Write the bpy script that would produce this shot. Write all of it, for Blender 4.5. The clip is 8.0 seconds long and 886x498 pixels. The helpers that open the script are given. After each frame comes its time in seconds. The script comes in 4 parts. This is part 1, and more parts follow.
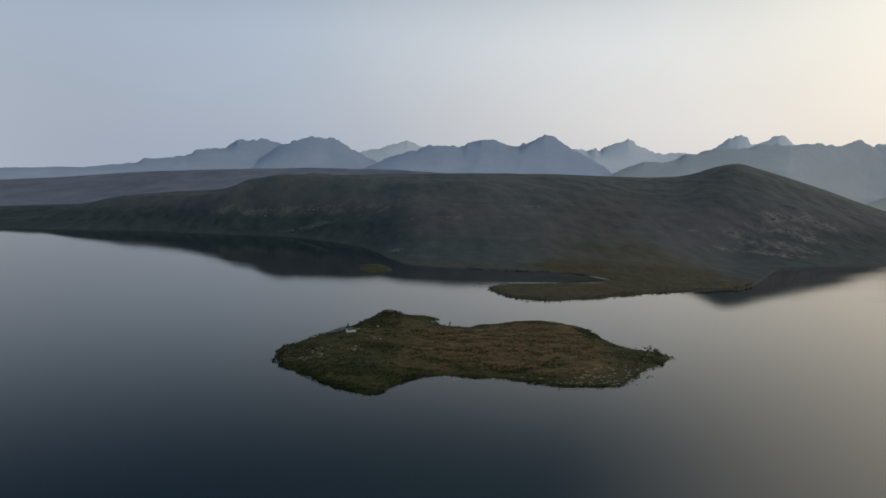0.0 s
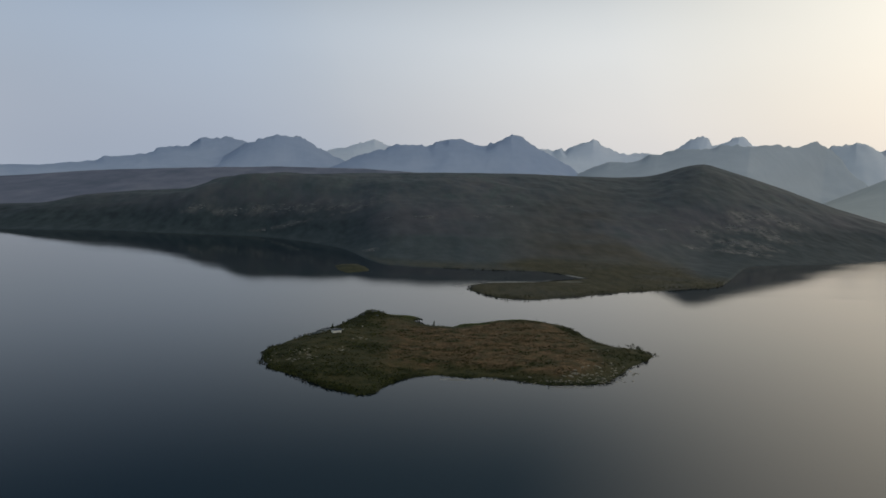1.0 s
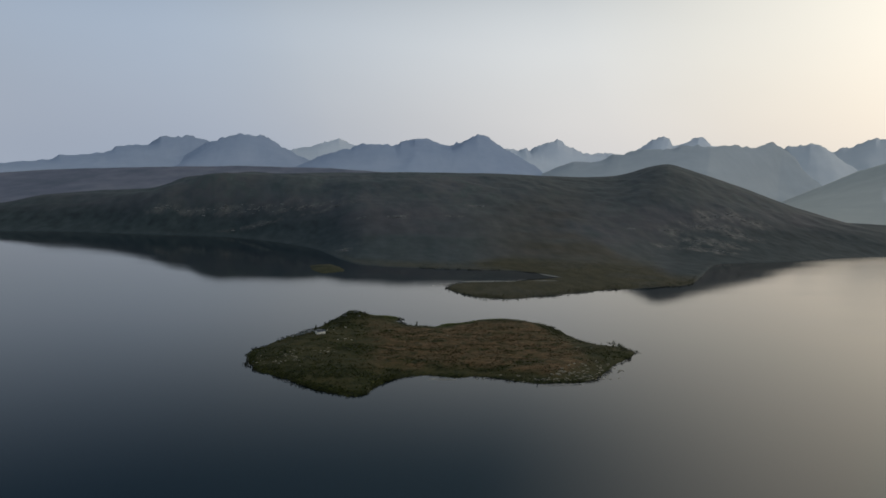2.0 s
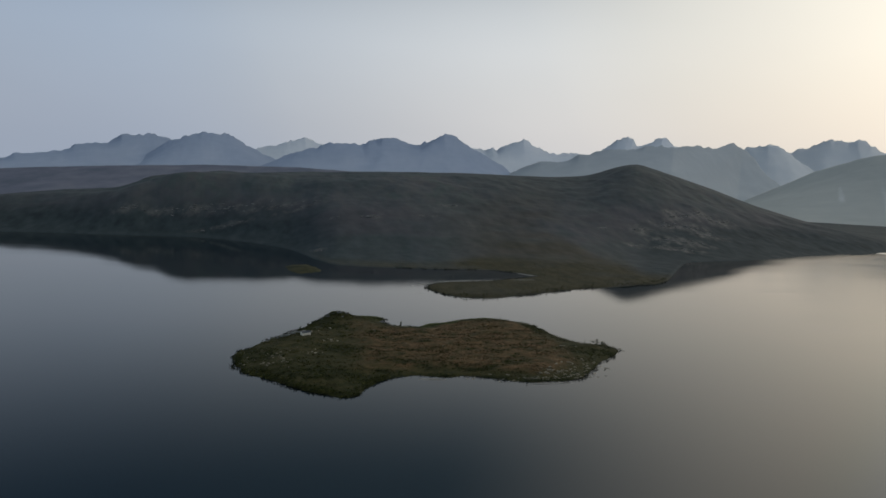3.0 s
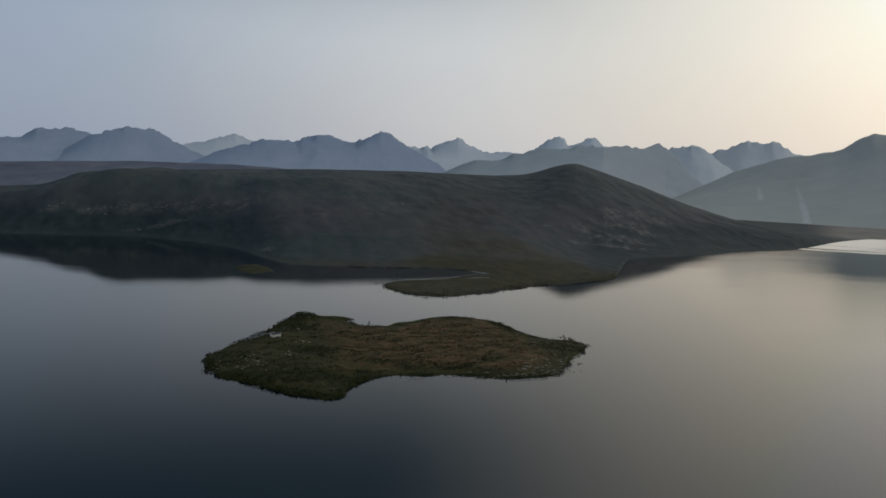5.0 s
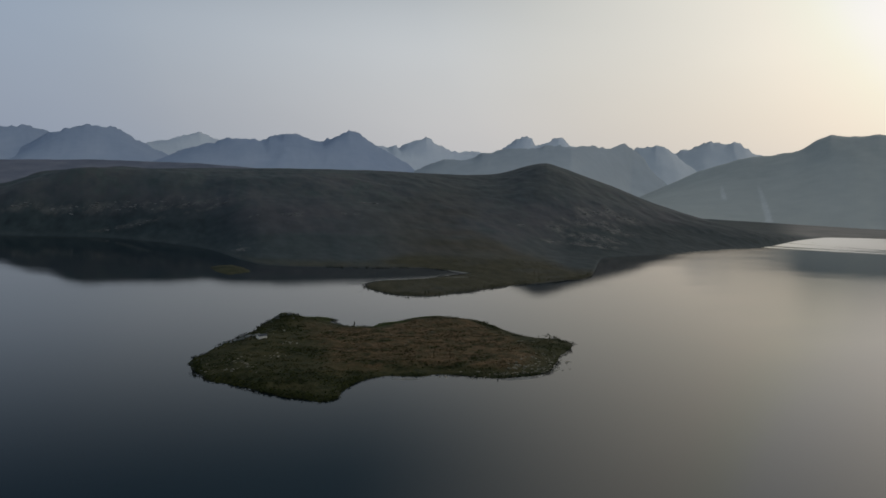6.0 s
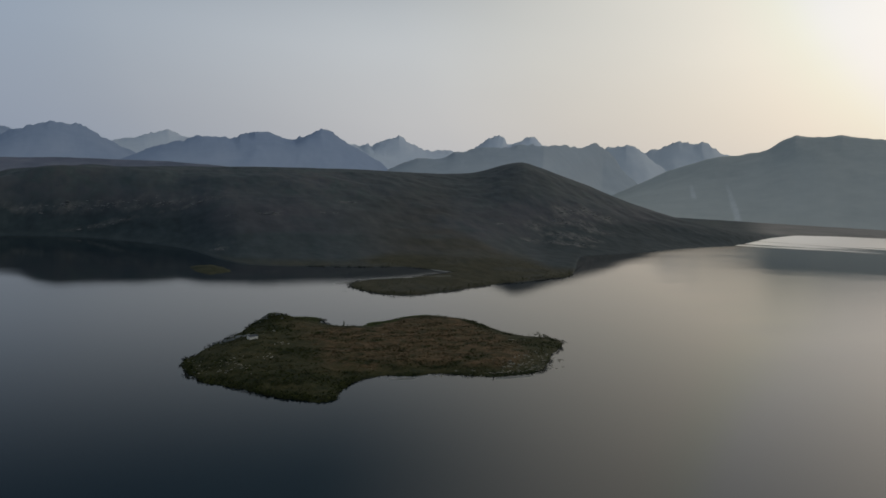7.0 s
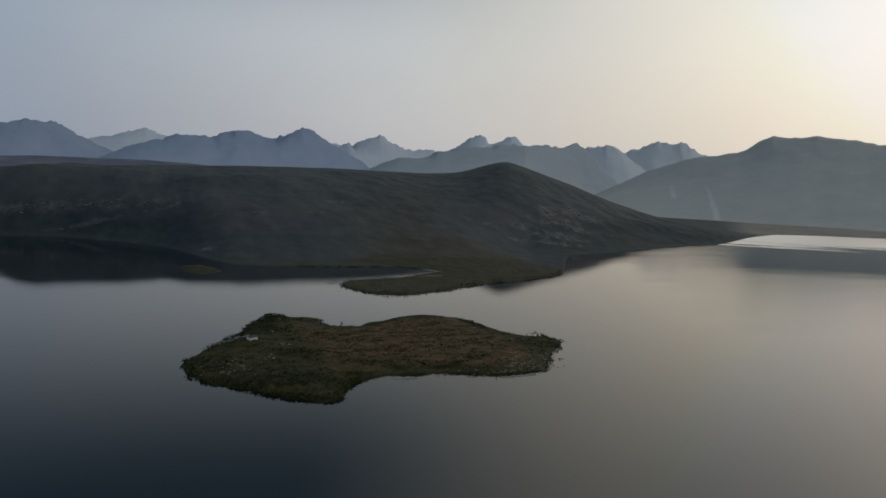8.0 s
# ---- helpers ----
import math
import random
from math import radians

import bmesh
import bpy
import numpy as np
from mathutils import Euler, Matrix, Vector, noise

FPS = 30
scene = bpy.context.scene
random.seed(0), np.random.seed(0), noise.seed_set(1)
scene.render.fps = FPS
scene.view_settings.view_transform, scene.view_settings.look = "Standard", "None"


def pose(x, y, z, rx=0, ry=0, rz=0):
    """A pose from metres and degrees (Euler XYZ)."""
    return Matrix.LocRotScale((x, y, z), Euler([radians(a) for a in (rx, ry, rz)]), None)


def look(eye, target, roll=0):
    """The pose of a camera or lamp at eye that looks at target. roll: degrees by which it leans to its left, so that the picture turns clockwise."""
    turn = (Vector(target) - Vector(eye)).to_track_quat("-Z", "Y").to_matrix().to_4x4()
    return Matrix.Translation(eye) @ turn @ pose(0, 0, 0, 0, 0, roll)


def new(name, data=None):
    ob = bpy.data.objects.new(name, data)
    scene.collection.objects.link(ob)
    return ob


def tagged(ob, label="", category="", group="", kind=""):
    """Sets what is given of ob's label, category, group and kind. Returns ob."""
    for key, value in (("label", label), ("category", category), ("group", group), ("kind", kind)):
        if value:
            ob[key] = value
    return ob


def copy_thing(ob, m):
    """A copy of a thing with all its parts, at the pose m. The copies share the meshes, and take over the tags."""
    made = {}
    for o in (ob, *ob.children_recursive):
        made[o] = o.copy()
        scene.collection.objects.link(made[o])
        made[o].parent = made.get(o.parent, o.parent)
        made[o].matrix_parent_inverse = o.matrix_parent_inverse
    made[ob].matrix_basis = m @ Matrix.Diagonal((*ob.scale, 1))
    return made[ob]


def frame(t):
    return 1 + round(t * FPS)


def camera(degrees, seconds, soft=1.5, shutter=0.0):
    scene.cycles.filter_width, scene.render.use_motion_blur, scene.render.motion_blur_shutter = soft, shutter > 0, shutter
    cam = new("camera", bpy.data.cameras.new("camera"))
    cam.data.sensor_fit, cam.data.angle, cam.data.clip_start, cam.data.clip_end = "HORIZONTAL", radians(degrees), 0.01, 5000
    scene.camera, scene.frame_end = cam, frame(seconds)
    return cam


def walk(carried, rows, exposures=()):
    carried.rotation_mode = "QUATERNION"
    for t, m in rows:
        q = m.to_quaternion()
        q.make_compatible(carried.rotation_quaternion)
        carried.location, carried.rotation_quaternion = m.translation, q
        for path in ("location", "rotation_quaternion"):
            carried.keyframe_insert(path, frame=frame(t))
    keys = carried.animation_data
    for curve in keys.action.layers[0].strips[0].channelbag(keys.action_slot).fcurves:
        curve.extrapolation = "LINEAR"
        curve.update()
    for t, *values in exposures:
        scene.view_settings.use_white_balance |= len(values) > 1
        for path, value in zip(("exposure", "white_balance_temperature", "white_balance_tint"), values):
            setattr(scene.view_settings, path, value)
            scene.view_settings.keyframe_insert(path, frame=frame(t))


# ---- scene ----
cam = camera(66.9, 8.0, soft=1.65)
PATH = [
    (0, (-2.269, 0.07, 87.961), (-2.183, 2.057, 87.749), 1.8),
    (0.5, (-7.771, 0.15, 87.989), (-7.632, 2.134, 87.777), 1.9),
    (1, (-13.085, 0.414, 87.964), (-12.897, 2.394, 87.753), 2.0),
    (1.5, (-18.389, 0.892, 87.866), (-18.148, 2.866, 87.656), 2.0),
    (3, (-34.101, 2.884, 87.808), (-33.708, 4.834, 87.601), 2.1),
    (3.5, (-39.416, 3.877, 87.746), (-38.973, 5.817, 87.539), 2.2),
    (4, (-44.649, 5.27, 87.639), (-44.157, 7.197, 87.433), 2.2),
    (4.5, (-49.615, 6.811, 87.488), (-49.074, 8.725, 87.282), 2.3),
    (6, (-64.852, 12.017, 87.059), (-64.169, 13.886, 86.856), 2.4),
    (6.5, (-69.815, 14.033, 86.908), (-69.089, 15.886, 86.705), 2.5),
    (7, (-74.851, 16.295, 86.699), (-74.088, 18.133, 86.496), 2.5),
    (7.5, (-79.819, 18.511, 86.558), (-79.024, 20.335, 86.355), 2.6),
    (8, (-84.572, 20.399, 86.422), (-83.754, 22.213, 86.22), 2.6),
]
walk(cam, [(t, look(eye, target, roll)) for t, eye, target, roll in PATH], exposures=[(0, 0.0, 6550, 10), (4.5, -0.28, 6400, 10), (8.0, -0.51, 6330, 10)])

# ---- sky and sun: a smoky evening, the low sun veiled beyond the right-hand mountains ----
SUN_BEARING, SUN_HEIGHT = 73.0, 25.5
world = bpy.data.worlds.new("smoky_evening_sky")
scene.world = world
world.use_nodes = True
wn, wl = world.node_tree.nodes, world.node_tree.links
wn.clear()
w_out, w_bg = wn.new("ShaderNodeOutputWorld"), wn.new("ShaderNodeBackground")
w_sky = wn.new("ShaderNodeTexSky")
w_sky.sky_type, w_sky.sun_disc = "NISHITA", False
w_sky.sun_elevation, w_sky.sun_rotation = radians(SUN_HEIGHT), radians(SUN_BEARING)
w_sky.air_density, w_sky.dust_density = 2.0, 6.0
w_co = wn.new("ShaderNodeTexCoord")
w_dot = wn.new("ShaderNodeVectorMath")
w_dot.operation = "DOT_PRODUCT"
w_dot.inputs[1].default_value = (
    math.sin(radians(SUN_BEARING)) * math.cos(radians(SUN_HEIGHT)),
    math.cos(radians(SUN_BEARING)) * math.cos(radians(SUN_HEIGHT)), math.sin(radians(SUN_HEIGHT)))
w_map = wn.new("ShaderNodeMapRange")
w_map.inputs["From Min"].default_value, w_map.inputs["From Max"].default_value = -1.0, 1.0
w_ramp = wn.new("ShaderNodeValToRGB")
w_ramp.color_ramp.interpolation = "B_SPLINE"
# the first two stops, behind the camera, are an added fill for facing slopes
HAZE = [(0.0, (1.00, 1.06, 1.12)), (0.22, (0.68, 0.75, 0.84)), (0.395, (0.30, 0.358, 0.452)), (0.55, (0.378, 0.454, 0.575)), (0.64, (0.422, 0.477, 0.552)),
        (0.80, (0.74, 0.75, 0.755)), (0.86, (0.71, 0.698, 0.66)), (0.945, (1.02, 0.95, 0.825)), (0.968, (1.5, 1.37, 1.14)), (0.979, (4.2, 3.85, 3.2)), (1.0, (17.0, 15.2, 12.2))]
while len(w_ramp.color_ramp.elements) < len(HAZE):
    w_ramp.color_ramp.elements.new(0.5)
for el, (at, col) in zip(w_ramp.color_ramp.elements, HAZE):
    el.position, el.color = at, (*col, 1)
w_sc = wn.new("ShaderNodeVectorMath")
w_sc.operation = "SCALE"
w_sc.inputs["Scale"].default_value = 0.015
w_add = wn.new("ShaderNodeVectorMath")
w_add.operation = "ADD"
wl.new(w_co.outputs["Generated"], w_dot.inputs[0])
wl.new(w_dot.outputs["Value"], w_map.inputs["Value"])
wl.new(w_map.outputs["Result"], w_ramp.inputs["Fac"])
wl.new(w_sky.outputs["Color"], w_sc.inputs[0])
wl.new(w_sc.outputs["Vector"], w_add.inputs[0])
wl.new(w_ramp.outputs["Color"], w_add.inputs[1])
# thinner, darker smoke overhead, less so round the sun
w_up = wn.new("ShaderNodeSeparateXYZ")
w_hi = wn.new("ShaderNodeMapRange")
w_hi.interpolation_type = "SMOOTHSTEP"
w_hi.inputs["From Min"].default_value, w_hi.inputs["From Max"].default_value = 0.17, 0.437
w_mix = wn.new("ShaderNodeMix")
w_mix.data_type, w_mix.blend_type = "RGBA", "MULTIPLY"
w_mix.inputs[7].default_value = (0.175, 0.24, 0.295, 1)
wl.new(w_co.outputs["Generated"], w_up.inputs[0])
wl.new(w_up.outputs["Z"], w_hi.inputs["Value"])
w_halo = wn.new("ShaderNodeMapRange")
w_halo.interpolation_type = "SMOOTHSTEP"
w_halo.inputs["From Min"].default_value, w_halo.inputs["From Max"].default_value = 0.78, 0.93
w_halo.inputs["To Min"].default_value, w_halo.inputs["To Max"].default_value = 1.0, 0.15
w_thin = wn.new("ShaderNodeMath")
w_thin.operation = "MULTIPLY"
wl.new(w_map.outputs["Result"], w_halo.inputs["Value"])
wl.new(w_hi.outputs["Result"], w_thin.inputs[0])
wl.new(w_halo.outputs["Result"], w_thin.inputs[1])
wl.new(w_thin.outputs[0], w_mix.inputs["Factor"])
wl.new(w_add.outputs["Vector"], w_mix.inputs[6])
# the smoke is browner low down and bluer above
w_low = wn.new("ShaderNodeMapRange")
w_low.interpolation_type = "SMOOTHSTEP"
w_low.inputs["From Min"].default_value, w_low.inputs["From Max"].default_value = 0.01, 0.24
w_layer, w_tint = wn.new("ShaderNodeMix"), wn.new("ShaderNodeMix")
w_layer.data_type, w_tint.data_type, w_tint.blend_type = "RGBA", "RGBA", "MULTIPLY"
w_layer.inputs[6].default_value, w_layer.inputs[7].default_value = (1.015, 0.982, 0.965, 1), (0.985, 1.005, 1.028, 1)
w_tint.inputs["Factor"].default_value = 1.0
wl.new(w_up.outputs["Z"], w_low.inputs["Value"])
wl.new(w_low.outputs["Result"], w_layer.inputs["Factor"])
wl.new(w_mix.outputs[2], w_tint.inputs[6])
wl.new(w_layer.outputs[2], w_tint.inputs[7])
# faint uneven veils of smoke
w_veil, w_flat, w_even, w_uneven = wn.new("ShaderNodeTexNoise"), wn.new("ShaderNodeMapping"), wn.new("ShaderNodeMapRange"), wn.new("ShaderNodeVectorMath")
w_flat.inputs["Scale"].default_value = (2.2, 2.2, 7.0)
w_veil.inputs["Scale"].default_value, w_veil.inputs["Detail"].default_value = 1.0, 3
w_even.inputs["To Min"].default_value, w_even.inputs["To Max"].default_value = 0.955, 1.045
w_uneven.operation = "SCALE"
wl.new(w_co.outputs["Generated"], w_flat.inputs["Vector"])
wl.new(w_flat.outputs["Vector"], w_veil.inputs["Vector"])
wl.new(w_veil.outputs["Fac"], w_even.inputs["Value"])
wl.new(w_tint.outputs[2], w_uneven.inputs[0])
wl.new(w_even.outputs["Result"], w_uneven.inputs["Scale"])
wl.new(w_uneven.outputs["Vector"], w_bg.inputs["Color"])
w_bg.inputs["Strength"].default_value = 1.0
wl.new(w_bg.outputs["Background"], w_out.inputs["Surface"])

sun = new("sun", bpy.data.lights.new("sun", "SUN"))
sun.data.energy, sun.data.angle, sun.data.color = 0.25, radians(20), (1.0, 0.93, 0.82)
sun.matrix_basis = look((math.sin(radians(SUN_BEARING)) * 100, math.cos(radians(SUN_BEARING)) * 100, math.tan(radians(SUN_HEIGHT)) * 100), (0, 0, 0))


# ---- materials ----
def surface(name, cols, scale, fine, rough=0.9, bump=0.4, bump_size=0.3, spec=0.2, vary=0.0, stretch=(1, 1, 1)):
    """Patches of several colours at a large scale, broken up at a fine one, with relief; scales in cycles per metre."""
    m = bpy.data.materials.new(name)
    m.use_nodes = True
    n, l = m.node_tree.nodes, m.node_tree.links
    b = n["Principled BSDF"]
    b.inputs["Roughness"].default_value = rough
    b.inputs["Specular IOR Level"].default_value = spec
    geo = n.new("ShaderNodeNewGeometry")
    mp = n.new("ShaderNodeMapping")
    mp.inputs["Scale"].default_value = stretch
    l.new(geo.outputs["Position"], mp.inputs["Vector"])
    n1, n2 = n.new("ShaderNodeTexNoise"), n.new("ShaderNodeTexNoise")
    for node, sc, det in ((n1, scale, 5), (n2, fine, 6)):
        node.inputs["Scale"].default_value = sc
        node.inputs["Detail"].default_value = det
        node.inputs["Roughness"].default_value = 0.62
        l.new(mp.outputs["Vector"], node.inputs["Vector"])
    mix = n.new("ShaderNodeMath")
    mix.operation = "MULTIPLY_ADD"
    mix.inputs[1].default_value = 0.55
    sub = n.new("ShaderNodeMath")
    sub.operation = "MULTIPLY"
    sub.inputs[1].default_value = 0.45
    l.new(n2.outputs["Fac"], sub.inputs[0])
    l.new(n1.outputs["Fac"], mix.inputs[0])
    l.new(sub.outputs[0], mix.inputs[2])
    last = mix.outputs[0]
    if vary:
        isl = n.new("ShaderNodeNewGeometry")
        va = n.new("ShaderNodeMath")
        va.operation = "MULTIPLY_ADD"
        va.inputs[1].default_value = vary
        sb = n.new("ShaderNodeMath")
        sb.operation = "SUBTRACT"
        sb.inputs[1].default_value = vary / 2
        l.new(last, sb.inputs[0])
        l.new(isl.outputs["Random Per Island"], va.inputs[0])
        l.new(sb.outputs[0], va.inputs[2])
        last = va.outputs[0]
    ramp = n.new("ShaderNodeValToRGB")
    while len(ramp.color_ramp.elements) < len(cols):
        ramp.color_ramp.elements.new(0.5)
    for i, (el, c) in enumerate(zip(ramp.color_ramp.elements, cols)):
        el.position = 0.37 + 0.26 * i / max(1, len(cols) - 1)
        el.color = (*c, 1)
    l.new(last, ramp.inputs["Fac"])
    l.new(ramp.outputs["Color"], b.inputs["Base Color"])
    if bump:
        bp = n.new("ShaderNodeBump")
        bp.inputs["Strength"].default_value = bump
        bp.inputs["Distance"].default_value = bump_size
        l.new(n2.outputs["Fac"], bp.inputs["Height"])
        l.new(bp.outputs["Normal"], b.inputs["Normal"])
    return m


def soften(m, amount, facing=(0.12, -0.5, 0.86)):
    """Turns shading normals towards one facing, so far slopes shade evenly, standing in for haze."""
    n, l = m.node_tree.nodes, m.node_tree.links
    geo, mx, nm = n.new("ShaderNodeNewGeometry"), n.new("ShaderNodeMix"), n.new("ShaderNodeVectorMath")
    mx.data_type = "VECTOR"
    mx.inputs["Factor"].default_value = amount
    mx.inputs[5].default_value = facing
    l.new(geo.outputs["Normal"], mx.inputs[4])
    nm.operation = "NORMALIZE"
    l.new(mx.outputs[1], nm.inputs[0])
    l.new(nm.outputs[0], n["Principled BSDF"].inputs["Normal"])


def blend_by(m, attr, cols, fine, stretch=(1, 1, 1)):
    """Lays a second ground cover or painted haze over a material where the mesh's own map of that name says."""
    n, l = m.node_tree.nodes, m.node_tree.links
    b = n["Principled BSDF"]
    first = b.inputs["Base Color"].links[0].from_socket
    a = n.new("ShaderNodeAttribute")
    a.attribute_name = attr
    geo = n.new("ShaderNodeNewGeometry")
    ns = n.new("ShaderNodeTexNoise")
    ns.inputs["Scale"].default_value, ns.inputs["Detail"].default_value = fine, 6
    mp = n.new("ShaderNodeMapping")
    mp.inputs["Scale"].default_value = stretch
    l.new(geo.outputs["Position"], mp.inputs["Vector"])
    l.new(mp.outputs["Vector"], ns.inputs["Vector"])
    rp = n.new("ShaderNodeValToRGB")
    while len(rp.color_ramp.elements) < len(cols):
        rp.color_ramp.elements.new(0.5)
    for i, (el, c) in enumerate(zip(rp.color_ramp.elements, cols)):
        el.position, el.color = 0.3 + 0.4 * i / max(1, len(cols) - 1), (*c, 1)
    l.new(ns.outputs["Fac"], rp.inputs["Fac"])
    mx = n.new("ShaderNodeMix")
    mx.data_type = "RGBA"
    l.new(a.outputs["Fac"], mx.inputs["Factor"])
    l.new(first, mx.inputs[6])
    l.new(rp.outputs["Color"], mx.inputs[7])
    l.new(mx.outputs[2], b.inputs["Base Color"])
    return m


HEATH = surface("dark_heath", [(0.050, 0.066, 0.068), (0.071, 0.086, 0.088), (0.090, 0.095, 0.102), (0.109, 0.107, 0.106), (0.086, 0.104, 0.098), (0.132, 0.134, 0.131)], 0.009, 0.05, bump=0.25, bump_size=1.0, stretch=(1, 0.4, 1))
blend_by(HEATH, "mauve", [(0.069, 0.064, 0.072), (0.098, 0.089, 0.098), (0.133, 0.120, 0.128)], 0.05, (1, 0.4, 1))
blend_by(HEATH, "green", [(0.033, 0.051, 0.052), (0.055, 0.076, 0.077), (0.086, 0.105, 0.108)], 0.06, (1, 0.4, 1))
blend_by(HEATH, "brown", [(0.054, 0.048, 0.039), (0.080, 0.068, 0.055), (0.112, 0.092, 0.073)], 0.06, (1, 0.4, 1))
# the distant plain is this pale because its haze is put into the colour
blend_by(HEATH, "plain", [(0.231, 0.213, 0.190), (0.270, 0.245, 0.215), (0.307, 0.276, 0.243)], 0.012)
blend_by(HEATH, "thicket", [(0.019, 0.030, 0.033), (0.033, 0.048, 0.051), (0.051, 0.067, 0.069)], 0.08, (1, 0.4, 1))
blend_by(HEATH, "meadow", [(0.039, 0.037, 0.018), (0.057, 0.052, 0.024), (0.079, 0.068, 0.035)], 0.10, (1, 0.4, 1))
blend_by(HEATH, "stony", [(0.085, 0.085, 0.081), (0.140, 0.135, 0.124), (0.205, 0.193, 0.172), (0.280, 0.260, 0.227)], 0.13, (1, 0.4, 1))
TURF = surface("island_turf", [(0.014, 0.019, 0.005), (0.023, 0.028, 0.007), (0.039, 0.038, 0.010), (0.056, 0.052, 0.014), (0.035, 0.031, 0.009), (0.087, 0.076, 0.027)], 0.2, 1.1, bump=0.7, bump_size=0.4)
blend_by(TURF, "meadow", [(0.046, 0.029, 0.011), (0.109, 0.065, 0.027), (0.165, 0.101, 0.045), (0.124, 0.075, 0.033), (0.233, 0.157, 0.078)], 0.3)
blend_by(TURF, "straw", [(0.047, 0.040, 0.013), (0.076, 0.064, 0.022), (0.117, 0.097, 0.037)], 0.5)
blend_by(TURF, "thick", [(0.010, 0.015, 0.004), (0.020, 0.026, 0.007), (0.036, 0.042, 0.011)], 0.5)
# far ranges: aerial haze is put into these pale, bluish base colours
FAR_A = surface("blue_hazed_far_rock", [(0.348, 0.427, 0.562), (0.372, 0.449, 0.584), (0.401, 0.476, 0.605)], 0.004, 0.02, bump=0)
# each range gets a paler tone over its foot, painted in for haze
blend_by(FAR_A, "foot_haze", [(0.450, 0.522, 0.636), (0.480, 0.550, 0.660), (0.505, 0.572, 0.680)], 0.012)
FAR_B = surface("pale_hazed_far_rock", [(0.690, 0.745, 0.815), (0.715, 0.770, 0.835), (0.740, 0.795, 0.855)], 0.004, 0.02, bump=0)
blend_by(FAR_B, "foot_haze", [(0.723, 0.771, 0.825), (0.742, 0.791, 0.842), (0.761, 0.805, 0.854)], 0.012)
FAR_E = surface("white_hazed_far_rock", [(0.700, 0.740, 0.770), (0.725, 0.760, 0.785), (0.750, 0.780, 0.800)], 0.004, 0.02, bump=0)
blend_by(FAR_E, "foot_haze", [(0.760, 0.795, 0.815), (0.785, 0.815, 0.832), (0.805, 0.832, 0.848)], 0.012)
# the slate and green-grey ranges are lightened as well, their haze mixed into the colour
FAR_C = surface("slate_hazed_rock", [(0.418, 0.468, 0.504), (0.446, 0.497, 0.533), (0.480, 0.528, 0.561)], 0.004, 0.02, bump=0)
blend_by(FAR_C, "foot_haze", [(0.498, 0.543, 0.569), (0.526, 0.570, 0.592), (0.553, 0.594, 0.615)], 0.012)
FAR_D = surface("green_grey_hazed_slope", [(0.412, 0.439, 0.420), (0.447, 0.474, 0.449), (0.493, 0.513, 0.482)], 0.004, 0.02, bump=0.2, bump_size=4)
blend_by(FAR_D, "foot_haze", [(0.492, 0.518, 0.489), (0.523, 0.547, 0.513), (0.559, 0.578, 0.538)], 0.012)
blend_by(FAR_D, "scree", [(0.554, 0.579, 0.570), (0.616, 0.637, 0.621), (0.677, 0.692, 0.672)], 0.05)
# the swell's paleness and blue cast are haze too, put into its colour
FAR_J = surface("purple_hazed_tundra", [(0.109, 0.128, 0.173), (0.156, 0.169, 0.217), (0.206, 0.212, 0.249)], 0.003, 0.012, bump=0.2, bump_size=3, stretch=(1, 0.5, 1))
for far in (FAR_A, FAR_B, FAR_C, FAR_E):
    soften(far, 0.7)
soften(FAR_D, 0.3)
LEDGE = surface("pale_weathered_ledge", [(0.099, 0.104, 0.104), (0.142, 0.146, 0.142), (0.206, 0.206, 0.196)], 0.1, 0.6, bump=0.5, bump_size=0.5, vary=0.5)
ROCK = surface("lichened_granite", [(0.091, 0.095, 0.091), (0.126, 0.130, 0.122), (0.175, 0.175, 0.164)], 0.3, 2.0, bump=0.5, bump_size=0.2, vary=0.5)
PALE_ROCK = surface("pale_boulder_stone", [(0.107, 0.096, 0.068), (0.167, 0.150, 0.107), (0.287, 0.259, 0.192)], 0.5, 3.0, bump=0.5, bump_size=0.1, vary=0.4)
WHITE_STONE = surface("bleached_white_stone", [(0.245, 0.220, 0.169), (0.344, 0.314, 0.243), (0.445, 0.407, 0.321)], 0.5, 3.0, bump=0.4, bump_size=0.1, vary=0.3)
SCRUB = surface("dwarf_pine_needles", [(0.024, 0.032, 0.008), (0.046, 0.050, 0.013), (0.079, 0.082, 0.019)], 0.08, 1.2, bump=0, vary=0.45)
GRASS = surface("dry_sedge", [(0.073, 0.049, 0.022), (0.124, 0.081, 0.038), (0.194, 0.135, 0.067)], 0.07, 1.0, bump=0, vary=0.6)
STRAW = surface("pale_straw_sedge", [(0.081, 0.073, 0.023), (0.119, 0.104, 0.035), (0.171, 0.149, 0.057)], 0.1, 1.0, bump=0, vary=0.5)
FRESH = surface("fresh_green_sedge", [(0.096, 0.112, 0.042), (0.137, 0.154, 0.056), (0.187, 0.198, 0.082)], 0.1, 1.0, bump=0, vary=0.4)
MOSS = surface("mossy_islet_sedge", [(0.023, 0.025, 0.009), (0.042, 0.042, 0.015), (0.066, 0.064, 0.027)], 0.06, 0.3, bump=0.6, bump_size=0.6)
SEDGE = surface("yellow_green_sedge", [(0.041, 0.038, 0.017), (0.058, 0.051, 0.023), (0.077, 0.066, 0.032)], 0.1, 1.0, bump=0, vary=0.4)
REED = surface("dark_reed_stems", [(0.010, 0.011, 0.008), (0.017, 0.018, 0.012), (0.025, 0.025, 0.015)], 0.1, 1.0, bump=0, vary=0.4)
